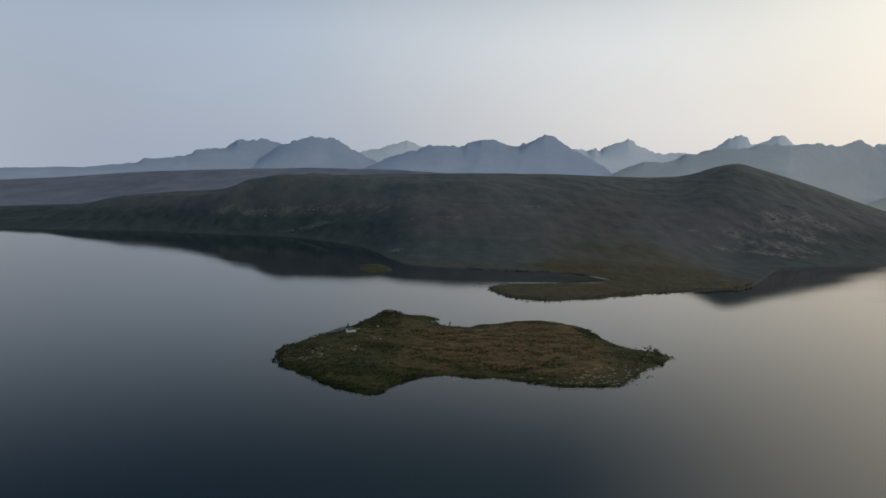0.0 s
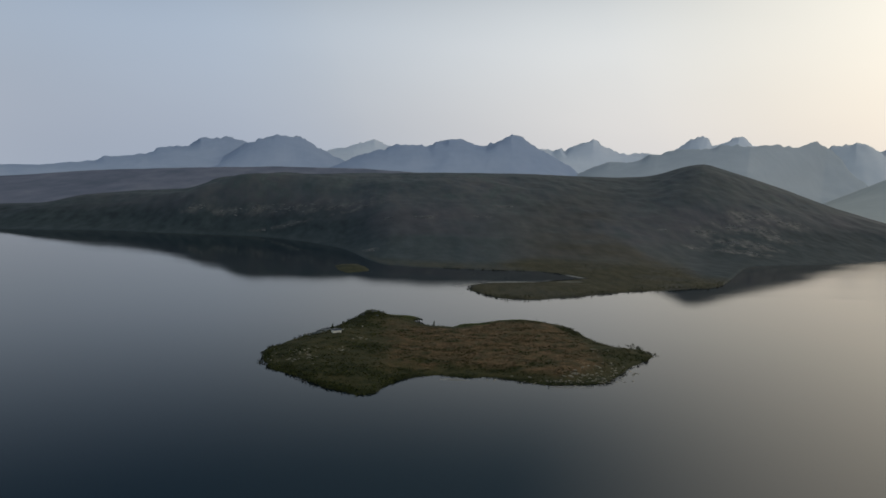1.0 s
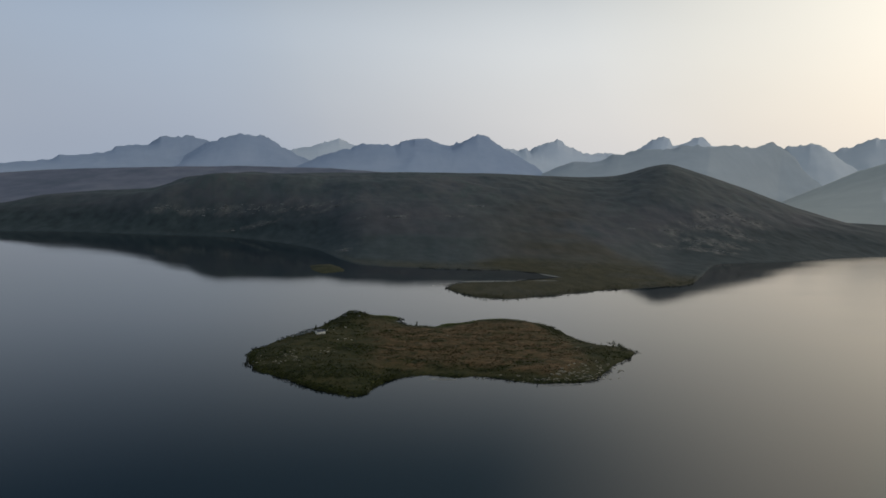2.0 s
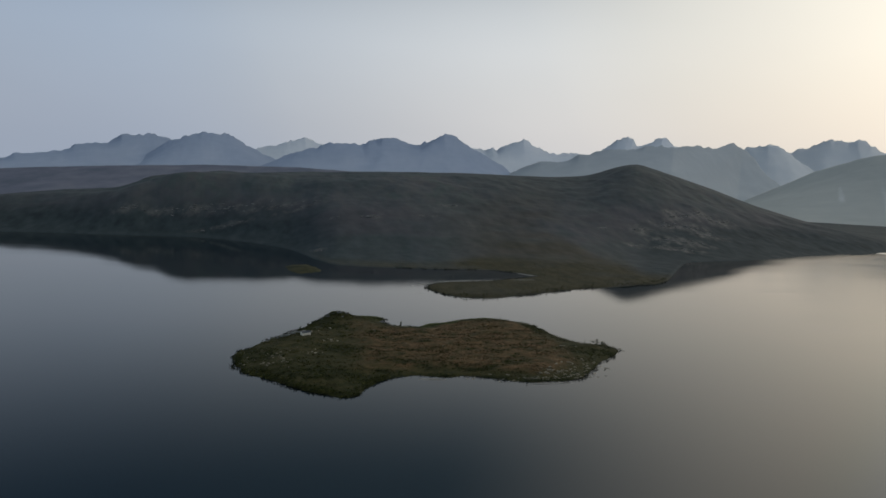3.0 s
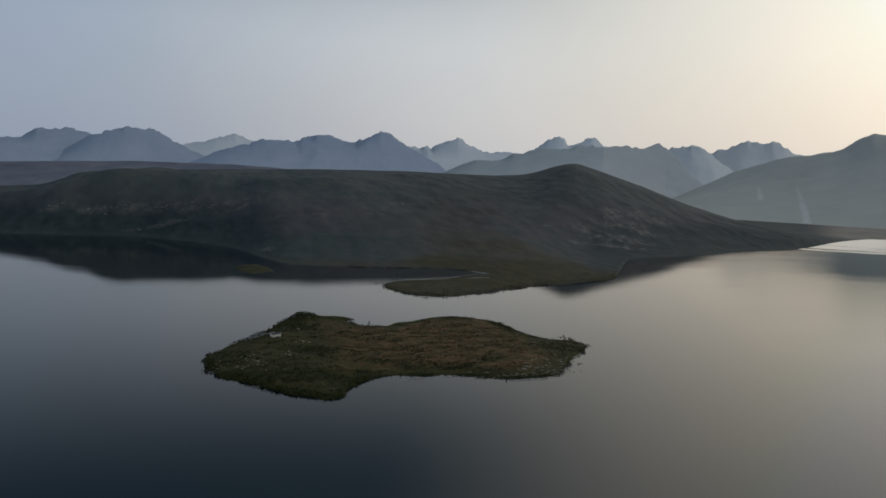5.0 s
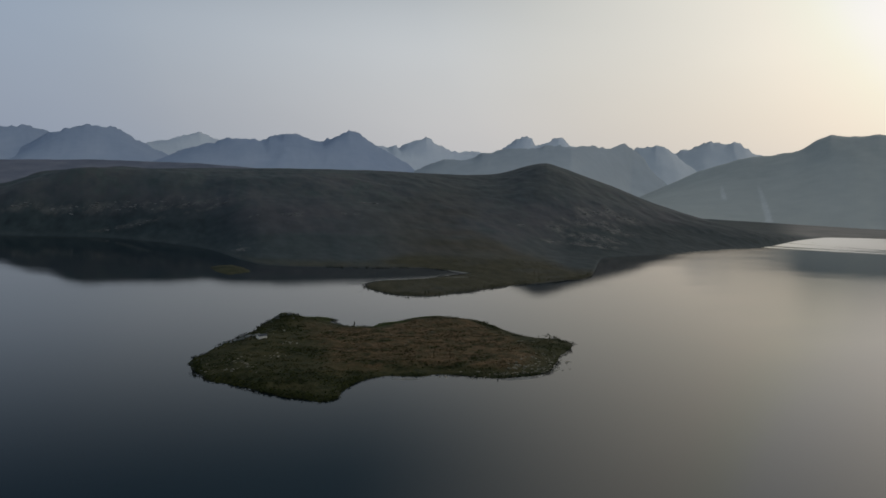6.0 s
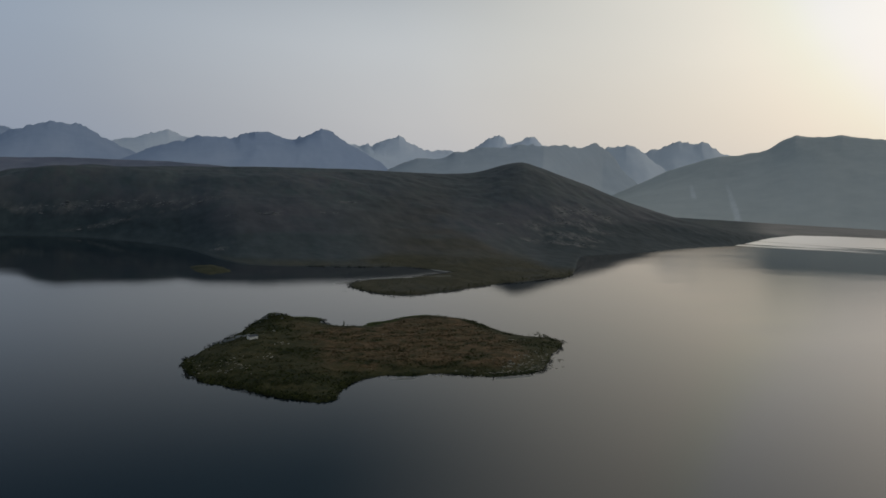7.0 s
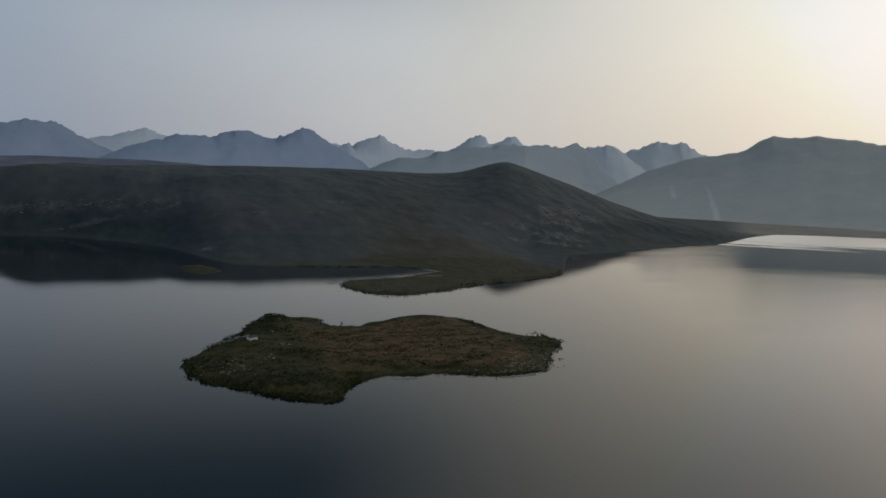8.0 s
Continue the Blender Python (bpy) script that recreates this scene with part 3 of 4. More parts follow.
def mountain_range(label, reach, crest, mat, front=0.25, back=0.12, seed=0, group="distant mountains", rugged=0.42, scree=(), crags=13.0, wander=110, bend=((0, 1.0),)):
    """A range whose crest runs at one reach; crest: bearing and height of its peaks and saddles; bend: bearing and how much farther off it stands there."""
    t = np.array(crest, float)
    width = radians(t[-1, 0] - t[0, 0]) * reach
    n = int(min(520, max(120, width / 5)))
    b = np.linspace(t[0, 0], t[-1, 0], n)
    s = np.concatenate([np.linspace(-1, 0, 34), np.linspace(0, 1, 8)[1:]])
    B, S = np.meshgrid(b, s)
    arc = np.radians(B) * reach
    lean = radians(1) * reach
    # spurs wander sideways as they come down
    deep = S * np.where(S < 0, front, back) * reach
    wx, wy = arc + 90 * fractal(arc / 330, deep / 330, seed + 1, 3), deep + 90 * fractal(arc / 330 + 7, deep / 330, seed + 4, 3)
    drift = wander * fractal(arc / 420, deep / 420, seed, 4) * np.clip(np.abs(S) * 2, 0, 1)
    H = np.interp(B + drift / lean, t[:, 0], t[:, 1])
    # the foot of a range is rounder than its crest
    wide = sum(np.interp(B + drift / lean + k, t[:, 0], t[:, 1]) for k in np.linspace(-2.6, 2.6, 13)) / 13
    low = ease(0.0, 0.3, np.abs(S))
    H = H * (1 - low) + wide * low
    tooth = crags * (fractal(arc / 46, deep / 48, seed + 5, 4, 0.62) - 0.1) * (0.12 + 0.88 * np.exp(-(S / 0.06) ** 2)) * np.clip(H / 250, 0.1, 1.2)
    fall = np.where(S < 0, (1 - np.abs(S)) ** 1.3, (1 - S) ** 1.1)
    gully = rugged * 0.22 * H * (ridged(wx / 240, wy / 300, seed + 2, 5) - 0.66) * np.clip(np.abs(S) * 6, 0, 1) * (1 - np.abs(S))
    Z = H * fall + gully + tooth - 4 * np.abs(S)
    ends = np.minimum(ease(t[0, 0], t[0, 0] + 0.6, B), 1 - ease(t[-1, 0] - 0.6, t[-1, 0], B))
    Z = Z * (0.15 + 0.85 * ends) - 6 * (1 - ends)
    R = reach * (1 + np.where(S < 0, S * front, S * back)) + 25 * fractal(arc / 200, S, seed + 3, 3) * np.clip(-S * 4, 0, 1)
    far = np.interp(B, *np.array(bend, float).T)
    R = reach * far + (R - reach) * np.where(S < 0, far ** -3, 1)
    Z = 88 + (Z - 88) * far
    X, Y = CX + R * np.sin(np.radians(B)), CY + R * np.cos(np.radians(B))
    stones = np.zeros_like(Z)
    for b0, b1, z0, z1, half in scree:
        u = np.clip((z0 - Z) / (z0 - z1), 0, 1)
        off = np.abs(B - b0 - (b1 - b0) * u) / (half * (0.6 + 0.7 * u))
        stones = np.maximum(stones, (1 - ease(0.5, 1.1, off + 0.3 * fractal(arc / 15, S * 40, 7, 3))) * ease(z1 - 10, z1 + 5, Z) * (1 - ease(z0 - 10, z0 + 15, Z)) * (0.4 + 0.6 * u))
    # haze painted into the colour: paler over the foot and up the gullies, ribs darker
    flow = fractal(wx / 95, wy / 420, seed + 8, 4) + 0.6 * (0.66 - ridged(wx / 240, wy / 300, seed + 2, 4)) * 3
    foot_haze = np.clip(ease(0.0, 0.42, np.abs(S) + 0.10 * flow) * (0.62 + 0.5 * flow) + 0.2 * ease(0.25, 0.6, np.abs(S)), 0, 1) * 0.6
    ob = sheet("mountain", X, Y, Z, mat, {"scree": stones, "foot_haze": foot_haze})
    return tagged(ob, label, "mountain", group)


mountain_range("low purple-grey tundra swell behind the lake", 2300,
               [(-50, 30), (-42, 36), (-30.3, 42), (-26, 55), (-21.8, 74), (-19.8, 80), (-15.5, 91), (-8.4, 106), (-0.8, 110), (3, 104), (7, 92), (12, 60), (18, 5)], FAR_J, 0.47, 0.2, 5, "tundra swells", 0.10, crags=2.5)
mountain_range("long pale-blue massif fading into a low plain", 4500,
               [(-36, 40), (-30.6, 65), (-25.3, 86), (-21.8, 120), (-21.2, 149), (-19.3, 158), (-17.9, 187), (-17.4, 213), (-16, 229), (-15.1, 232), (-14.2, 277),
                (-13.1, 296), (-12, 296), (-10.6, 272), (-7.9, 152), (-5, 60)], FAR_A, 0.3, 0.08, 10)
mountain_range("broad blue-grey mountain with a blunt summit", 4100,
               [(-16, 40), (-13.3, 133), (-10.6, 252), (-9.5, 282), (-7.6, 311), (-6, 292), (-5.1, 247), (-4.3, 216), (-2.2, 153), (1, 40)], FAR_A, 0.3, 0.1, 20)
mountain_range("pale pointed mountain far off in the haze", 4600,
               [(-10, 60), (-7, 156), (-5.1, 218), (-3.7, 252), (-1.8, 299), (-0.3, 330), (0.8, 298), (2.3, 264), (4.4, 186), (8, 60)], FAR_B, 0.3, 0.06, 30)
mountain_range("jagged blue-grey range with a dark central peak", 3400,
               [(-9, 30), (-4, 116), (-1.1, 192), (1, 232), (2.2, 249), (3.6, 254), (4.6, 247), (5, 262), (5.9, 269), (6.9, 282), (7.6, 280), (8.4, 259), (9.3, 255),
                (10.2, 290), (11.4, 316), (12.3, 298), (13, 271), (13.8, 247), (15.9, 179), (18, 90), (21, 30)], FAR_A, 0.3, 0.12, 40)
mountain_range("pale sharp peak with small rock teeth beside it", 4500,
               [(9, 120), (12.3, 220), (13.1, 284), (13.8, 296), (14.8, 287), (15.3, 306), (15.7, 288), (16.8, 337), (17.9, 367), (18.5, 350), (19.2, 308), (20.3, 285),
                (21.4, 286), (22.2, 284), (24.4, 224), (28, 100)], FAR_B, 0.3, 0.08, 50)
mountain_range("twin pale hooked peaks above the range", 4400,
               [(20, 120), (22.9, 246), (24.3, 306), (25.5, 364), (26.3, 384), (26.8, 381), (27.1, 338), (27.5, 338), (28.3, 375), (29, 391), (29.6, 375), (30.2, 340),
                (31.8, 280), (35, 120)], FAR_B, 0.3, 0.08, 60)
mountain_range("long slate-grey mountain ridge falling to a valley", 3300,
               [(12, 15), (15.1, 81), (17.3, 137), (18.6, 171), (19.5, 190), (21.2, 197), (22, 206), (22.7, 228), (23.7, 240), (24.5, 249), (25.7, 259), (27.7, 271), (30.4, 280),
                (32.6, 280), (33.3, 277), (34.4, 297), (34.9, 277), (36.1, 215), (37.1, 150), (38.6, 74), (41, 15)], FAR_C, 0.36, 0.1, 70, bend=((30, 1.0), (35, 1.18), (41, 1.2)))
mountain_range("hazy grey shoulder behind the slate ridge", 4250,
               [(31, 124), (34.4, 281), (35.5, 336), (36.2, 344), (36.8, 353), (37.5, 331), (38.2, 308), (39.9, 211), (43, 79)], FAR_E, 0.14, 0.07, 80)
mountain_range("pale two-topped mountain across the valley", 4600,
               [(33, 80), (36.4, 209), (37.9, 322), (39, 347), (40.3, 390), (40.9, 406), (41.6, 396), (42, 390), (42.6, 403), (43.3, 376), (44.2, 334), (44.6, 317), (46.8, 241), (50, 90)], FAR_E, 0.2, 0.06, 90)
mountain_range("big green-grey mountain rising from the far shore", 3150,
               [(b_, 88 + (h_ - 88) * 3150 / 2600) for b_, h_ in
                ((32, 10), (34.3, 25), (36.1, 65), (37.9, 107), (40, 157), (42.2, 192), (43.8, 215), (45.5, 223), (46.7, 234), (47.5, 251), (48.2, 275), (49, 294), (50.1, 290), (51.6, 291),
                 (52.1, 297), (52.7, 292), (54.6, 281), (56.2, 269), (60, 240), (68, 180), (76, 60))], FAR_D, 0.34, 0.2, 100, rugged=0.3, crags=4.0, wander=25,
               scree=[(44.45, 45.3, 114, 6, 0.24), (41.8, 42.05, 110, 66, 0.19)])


# ---- the island ----
ISLAND = [(-69, 329), (-62, 303), (-50, 290), (-37, 276), (-27, 268), (-19, 264), (-13, 267), (-8, 276), (-1, 286), (12, 291), (26, 288), (37, 289), (50, 283),
          (62, 278), (76, 278), (90, 283), (99, 293), (110, 307), (126, 323), (129, 333), (124, 342), (113, 348), (106, 364), (103, 391), (92, 404), (79, 411),
          (64, 408), (46, 399), (38, 396), (32, 389), (24, 390), (17, 393), (12, 399), (9, 405), (12, 413), (6, 419), (-6, 420), (-18, 423), (-26, 412), (-36, 392), (-49, 368), (-60, 350)]


def outline_inside(x, y, ring, steps=5):
    """Distance inside a smooth closed shoreline (negative outside)."""
    p = np.array(ring, float)
    q = []
    for i in range(len(p)):
        a, b, c, d = p[i - 1], p[i], p[(i + 1) % len(p)], p[(i + 2) % len(p)]
        for u in np.arange(steps) / steps:
            q.append(0.5 * (2 * b + (c - a) * u + (2 * a - 5 * b + 4 * c - d) * u * u + (3 * b - a - 3 * c + d) * u ** 3))
    q = np.array(q)
    best, odd = np.full(x.shape, 1e9), np.zeros(x.shape, bool)
    for (x0, y0), (x1, y1) in zip(q, np.roll(q, -1, 0)):
        ll = (x1 - x0) ** 2 + (y1 - y0) ** 2 + 1e-9
        u = np.clip(((x - x0) * (x1 - x0) + (y - y0) * (y1 - y0)) / ll, 0, 1)
        best = np.minimum(best, np.hypot(x - x0 - u * (x1 - x0), y - y0 - u * (y1 - y0)))
        if y0 != y1:
            odd ^= ((y0 > y) != (y1 > y)) & (x < (x1 - x0) * (y - y0) / (y1 - y0) + x0)
    return np.where(odd, best, -best)


def island_height(x, y):
    x, y = np.asarray(x, float), np.asarray(y, float)
    d = outline_inside(x, y, ISLAND) + 1.3 * fractal(x / 7, y / 7, 61, 4)
    z = np.where(d > 0, 0.55 * ease(0, 2.5, d) + 1.9 * ease(1, 18, d), np.maximum(d * 0.25, -4))
    z = z + 3.6 * np.exp(-(((x + 17) / 9.5) ** 2 + ((y - 406) / 11) ** 2)) * ease(0, 8, d)
    z = z + 1.6 * np.exp(-(((x + 36) / 18) ** 2 + ((y - 356) / 22) ** 2)) * ease(0, 8, d)
    z = z + 0.9 * np.exp(-(((x - 78) / 30) ** 2 + ((y - 372) / 30) ** 2)) * ease(0, 8, d)
    z = z + (0.55 * fractal(x / 12, y / 12, 71, 4) + 0.22 * fractal(x / 2.5, y / 2.5, 75, 3)) * ease(0, 6, d)
    brown = ease(-18, 4, x + 5 * fractal(x / 9, y / 9, 81, 3)) * (1 - ease(86, 106, x)) * ease(4, 15, d + 5 * fractal(x / 12, y / 12, 85, 3)) * (1 - 0.8 * ease(385, 400, y))
    return z, np.clip(brown * (0.62 + 0.7 * fractal(x / 5, y / 4, 91, 4) + 0.45 * fractal(x / 2.2, y / 2.2, 95, 2)), 0, 1), d


def scrub_cover(x, y, d, brown):
    """How thick the scrub stands: in drifts over the western lobe, in a belt along the shore, thin in the brown grass."""
    west = 1 - ease(-25, 0, x)
    clump = fractal(x / 13, y / 8, 111, 4) + 0.4 * fractal(x / 3.5, y / 3, 115, 3)
    return np.clip(2.0 * (clump - 0.08) + 0.7 * (1 - ease(0.5, 4, d)) - 1.1 * brown + 0.25 * ease(60, 110, x) * ease(335, 365, y) + 0.45 * west, 0, 1) * np.clip(1 - 1.2 * green_point(x, y), 0, 1)


def straw_cover(x, y, d):
    """Pale dry sedge in patches, mostly among the western scrub and along the southern shore."""
    patch = fractal(x / 9 + 4, y / 5, 191, 4) + 0.4 * fractal(x / 2.5, y / 2, 195, 2)
    return np.clip(2.2 * (patch - 0.22 - 0.2 * ease(-20, 10, x) * ease(300, 320, y)), 0, 1) * ease(0.5, 2, d)


def green_point(x, y):
    """Where fresh sedge takes the place of scrub on the island's northern points."""
    return np.exp(-(((x - 4) / 8) ** 2 + ((y - 414) / 6) ** 2)) + np.exp(-(((x - 42) / 14) ** 2 + ((y - 392) / 5) ** 2)) + 0.8 * np.exp(-(((x - 72) / 16) ** 2 + ((y - 409) / 4) ** 2))


gx, gy = np.meshgrid(np.arange(-82, 142, 0.8), np.arange(252, 436, 0.8))
gz, gm, gd = island_height(gx, gy)
tagged(sheet("island", gx, gy, gz, TURF, {"meadow": gm, "straw": 0.8 * straw_cover(gx, gy, gd), "thick": 0.75 * scrub_cover(gx, gy, gd, gm)}), "low two-lobed island of brown grass and dark scrub", "island", kind="structure")


# ---- plants, stones and huts ----
def soup(name, verts, faces, mat, label, category, kind="stuff", parent=None):
    me = bpy.data.meshes.new(name)
    me.from_pydata(np.asarray(verts).tolist(), [], np.asarray(faces).tolist())
    me.materials.append(mat)
    me.update()
    ob = new(name, me)
    ob.parent = parent
    return tagged(ob, label, category, kind=kind)


def leaves(rng, px, py, pz, radius, height, per, size, up=0.0):
    """Small four-cornered sprays of foliage, scattered through a flattened dome at each place."""
    n = len(px)
    a, r = rng.random((n, per)) * 2 * np.pi, np.sqrt(rng.random((n, per)))
    h = rng.random((n, per)) ** 0.8 * np.sqrt(np.clip(1 - r * r * 0.9, 0, 1))
    c = np.stack([px[:, None] + r * np.cos(a) * radius[:, None], py[:, None] + r * np.sin(a) * radius[:, None], pz[:, None] + h * height[:, None]], -1).reshape(-1, 3)
    m = len(c)
    sz = np.repeat(size, per) * (0.6 + 0.8 * rng.random(m)) if np.ndim(size) else size * (0.6 + 0.8 * rng.random(m))
    p = rng.normal(size=(m, 3))
    p[:, 2] *= 0.35
    p /= np.linalg.norm(p, axis=1)[:, None]
    q = rng.normal(size=(m, 3))
    q[:, 2] = 0.35 * q[:, 2] + up
    q -= p * (p * q).sum(1)[:, None]
    q /= np.linalg.norm(q, axis=1)[:, None]
    p, q = p * sz[:, None], q * sz[:, None] * (0.7 + 0.8 * rng.random(m))[:, None]
    v = np.stack([c - 0.7 * p - 0.5 * q, c + 0.8 * p - 0.6 * q, c + 0.35 * p + q, c - 0.5 * p + 0.7 * q], 1).reshape(-1, 3)
    return v, np.arange(4 * m).reshape(-1, 4)


def blades(rng, px, py, pz, spread, height, per, width, lean=0.9):
    """Upright tapering blades in tufts."""
    n = len(px)
    a = rng.random((n, per)) * 2 * np.pi
    r = rng.random((n, per)) * spread
    x, y = (px[:, None] + r * np.cos(a)).ravel(), (py[:, None] + r * np.sin(a)).ravel()
    z = np.repeat(pz, per)
    h = np.repeat(height, per) * (0.5 + 0.7 * rng.random(n * per))
    t = rng.random(n * per) * np.pi
    lx, ly = rng.normal(size=n * per) * lean * h, rng.normal(size=n * per) * lean * h
    wx, wy = np.cos(t) * width, np.sin(t) * width
    v = np.stack([np.stack([x - wx, y - wy, z - 0.1], -1), np.stack([x + wx, y + wy, z - 0.1], -1), np.stack([x + lx, y + ly, z + h], -1)], 1).reshape(-1, 3)
    return v, np.arange(3 * n * per).reshape(-1, 3)


rng = np.random.default_rng(7)
# island: dark scrub thick along the shore and over the western lobe
px, py = rng.uniform(-80, 138, 52000), rng.uniform(255, 430, 52000)
pz, pm, pd = island_height(px, py)
ok = (pd > 0.2) & (rng.random(len(px)) < 0.62 * scrub_cover(px, py, pd, pm)) & (np.hypot(px + 36, py - 353) > 5) & (np.hypot(px + 45, py - 362) > 5)
sx, sy, sz_ = px[ok], py[ok], pz[ok]
rad = 0.25 + 0.75 * rng.random(len(sx)) ** 2
v, f = leaves(rng, sx, sy, sz_ - 0.1, rad, 0.2 + 0.8 * rad * rng.random(len(sx)), 9, 0.25)
soup("scrub", v, f, SCRUB, "dark dwarf pine scrub along the island shore", "shrub")
# taller, closer scrub overhanging the southern shore of the western lobe and round the knoll
px, py = rng.uniform(-66, 0, 7000), rng.uniform(258, 330, 7000)
pz, pm, pd = island_height(px, py)
ok = (pd > 0.0) & (pd < 4.5) & (rng.random(len(px)) < 0.75 * ease(-0.25, 0.25, fractal(px / 11, py / 11, 181, 3)) + 0.15)
kx, ky = rng.normal(-18, 6.5, 420), rng.normal(411, 6.0, 420)
kz, _, kd = island_height(kx, ky)
in_ = kd > 0.3
hx, hy, hz = np.concatenate([px[ok], kx[in_]]), np.concatenate([py[ok], ky[in_]]), np.concatenate([pz[ok], kz[in_]])
rad = 0.5 + 0.7 * rng.random(len(hx))
v, f = leaves(rng, hx, hy, hz - 0.15, rad, 0.6 + 0.7 * rng.random(len(hx)), 12, 0.28)
soup("tall_scrub", v, f, SCRUB, "tall dark pine scrub overhanging the island shore", "shrub")
# brown grass over the middle, in uneven tussocks
px, py = rng.uniform(-60, 120, 46000), rng.uniform(265, 420, 46000)
pz, pm, pd = island_height(px, py)
ok = (pd > 1.5) & (rng.random(len(px)) < (0.06 + 0.75 * pm) * ease(-0.5, 0.4, fractal(px / 6, py / 3.5, 185, 4)))
v, f = blades(rng, px[ok], py[ok], pz[ok], 0.5, 0.15 + 0.28 * rng.random(ok.sum()), 5, 0.10)
soup("grass", v, f, GRASS, "dry brown sedge tussocks on the island", "grass")
# pale straw-coloured patches, mostly among the western scrub and along the southern shore
px, py = rng.uniform(-72, 120, 30000), rng.uniform(262, 420, 30000)
pz, pm, pd = island_height(px, py)
ok = (pd > 1.0) & (rng.random(len(px)) < 0.6 * straw_cover(px, py, pd))
v, f = blades(rng, px[ok], py[ok], pz[ok], 0.5, 0.12 + 0.22 * rng.random(ok.sum()), 5, 0.10)
soup("straw_grass", v, f, STRAW, "pale straw-coloured sedge in patches among scrub", "grass")
# low olive shrubs in drifts through the grass
px, py = rng.uniform(-70, 125, 46000), rng.uniform(262, 425, 46000)
pz, pm, pd = island_height(px, py)
drift = 0.8 * fractal(px / 14 + 3, py / 5, 131, 4) + 0.6 * fractal(px / 5, py / 2, 135, 3)
ok = (pd > 2) & (drift > 0.15) & (rng.random(len(px)) < 0.6)
v, f = leaves(rng, px[ok], py[ok], pz[ok] - 0.05, 0.2 + 0.45 * rng.random(ok.sum()), 0.15 + 0.3 * rng.random(ok.sum()), 7, 0.18)
soup("shrubs", v, f, TURF, "olive willow shrubs in drifts on the island", "shrub")
# reeds standing in the shallows
px, py = rng.uniform(-84, 145, 60000), rng.uniform(250, 435, 60000)
pz, pm, pd = island_height(px, py)
patch = fractal(px / 10, py / 10, 141, 3)
ok = (pd > -2.6 - 1.0 * (px < -58) * (py < 345)) & (pd < 0.6) & (patch + 0.25 * np.maximum(pd + 1, -1.2) - 1.5 * green_point(px, py) > 0.05)
v, f = blades(rng, px[ok], py[ok], np.full(ok.sum(), 0.0), 0.6, 0.35 + 0.75 * rng.random(ok.sum()), 5, 0.07, 0.35)
soup("reeds", v, f, REED, "dark reeds in the shallows round the island", "reeds")

# fresh green sedge on the northern points, thickets off the eastern and western tips
px, py = rng.uniform(-12, 104, 26000), rng.uniform(380, 424, 26000)
pz, pm, pd = island_height(px, py)
near_point = green_point(px, py)
ok = (pd > -0.8) & (pd < 9) & (rng.random(len(px)) < near_point)
v, f = blades(rng, px[ok], py[ok], np.maximum(pz[ok], 0), 0.5, 0.3 + 0.4 * rng.random(ok.sum()), 5, 0.10)
soup("sedge", v, f, FRESH, "fresh green sedge on the island's northern points", "grass")
tx = np.concatenate([rng.normal(126.5, 2.2, 90), rng.normal(-65, 1.2, 40)])
ty = np.concatenate([rng.normal(340, 6.5, 90), rng.normal(325, 9.0, 40)])
tz = np.maximum(island_height(tx, ty)[0], -0.1)
v, f = leaves(rng, tx, ty, tz, 0.25 + 0.5 * rng.random(130), 0.2 + 0.6 * rng.random(130), 12, 0.20)
soup("thickets", v, f, SCRUB, "dark willow thickets standing in the shallows", "shrub")

# mainland: sedge and reeds on the tongue of land
px, py = rng.uniform(50, 330, 26000), rng.uniform(475, 680, 26000)
pz, pm = land(px, py)
ok = (pz > 0.35) & (rng.random(len(px)) < 0.9 * pm - 0.05)
v, f = blades(rng, px[ok], py[ok], pz[ok], 0.9, 0.12 + 0.22 * rng.random(ok.sum()), 5, 0.11)
soup("sedge", v, f, SEDGE, "yellow-green sedge on the low tongue of land", "grass")
ok = (pz > -0.25) & (pz < 0.45) & (fractal(px / 14, py / 14, 161, 3) > -0.1)
v, f = blades(rng, px[ok], py[ok], np.full(ok.sum(), 0.0), 0.8, 0.5 + 0.9 * rng.random(ok.sum()), 6, 0.10, 0.35)
soup("reeds", v, f, REED, "dark reeds fringing the tongue of land", "reeds")


def mound(name, cx, cy, length, width, turn, height, mat, label, category, seed):
    """A low bar or islet with a ragged waterline."""
    a = np.linspace(0, 2 * np.pi, 73)[:-1]
    k = np.linspace(0, 1.25, 16)
    A, K = np.meshgrid(a, k)
    edge = 1 + 0.22 * fractal(np.cos(A) * 2.2 + 5, np.sin(A) * 2.2, seed, 4)
    lx, ly = K * edge * length / 2 * np.cos(A), K * edge * width / 2 * np.sin(A)
    c, s_ = math.cos(radians(turn)), math.sin(radians(turn))
    X, Y = cx + lx * c - ly * s_, cy + lx * s_ + ly * c
    Z = height * (1 - K ** 2) + 0.25 * height * fractal(X / 3, Y / 3, seed, 3) * (1 - K)
    Z = np.where(K > 1, Z - 0.4 * (K - 1) * 4, Z)
    return tagged(sheet(name, X, Y, Z, mat, closed=True), label, category)


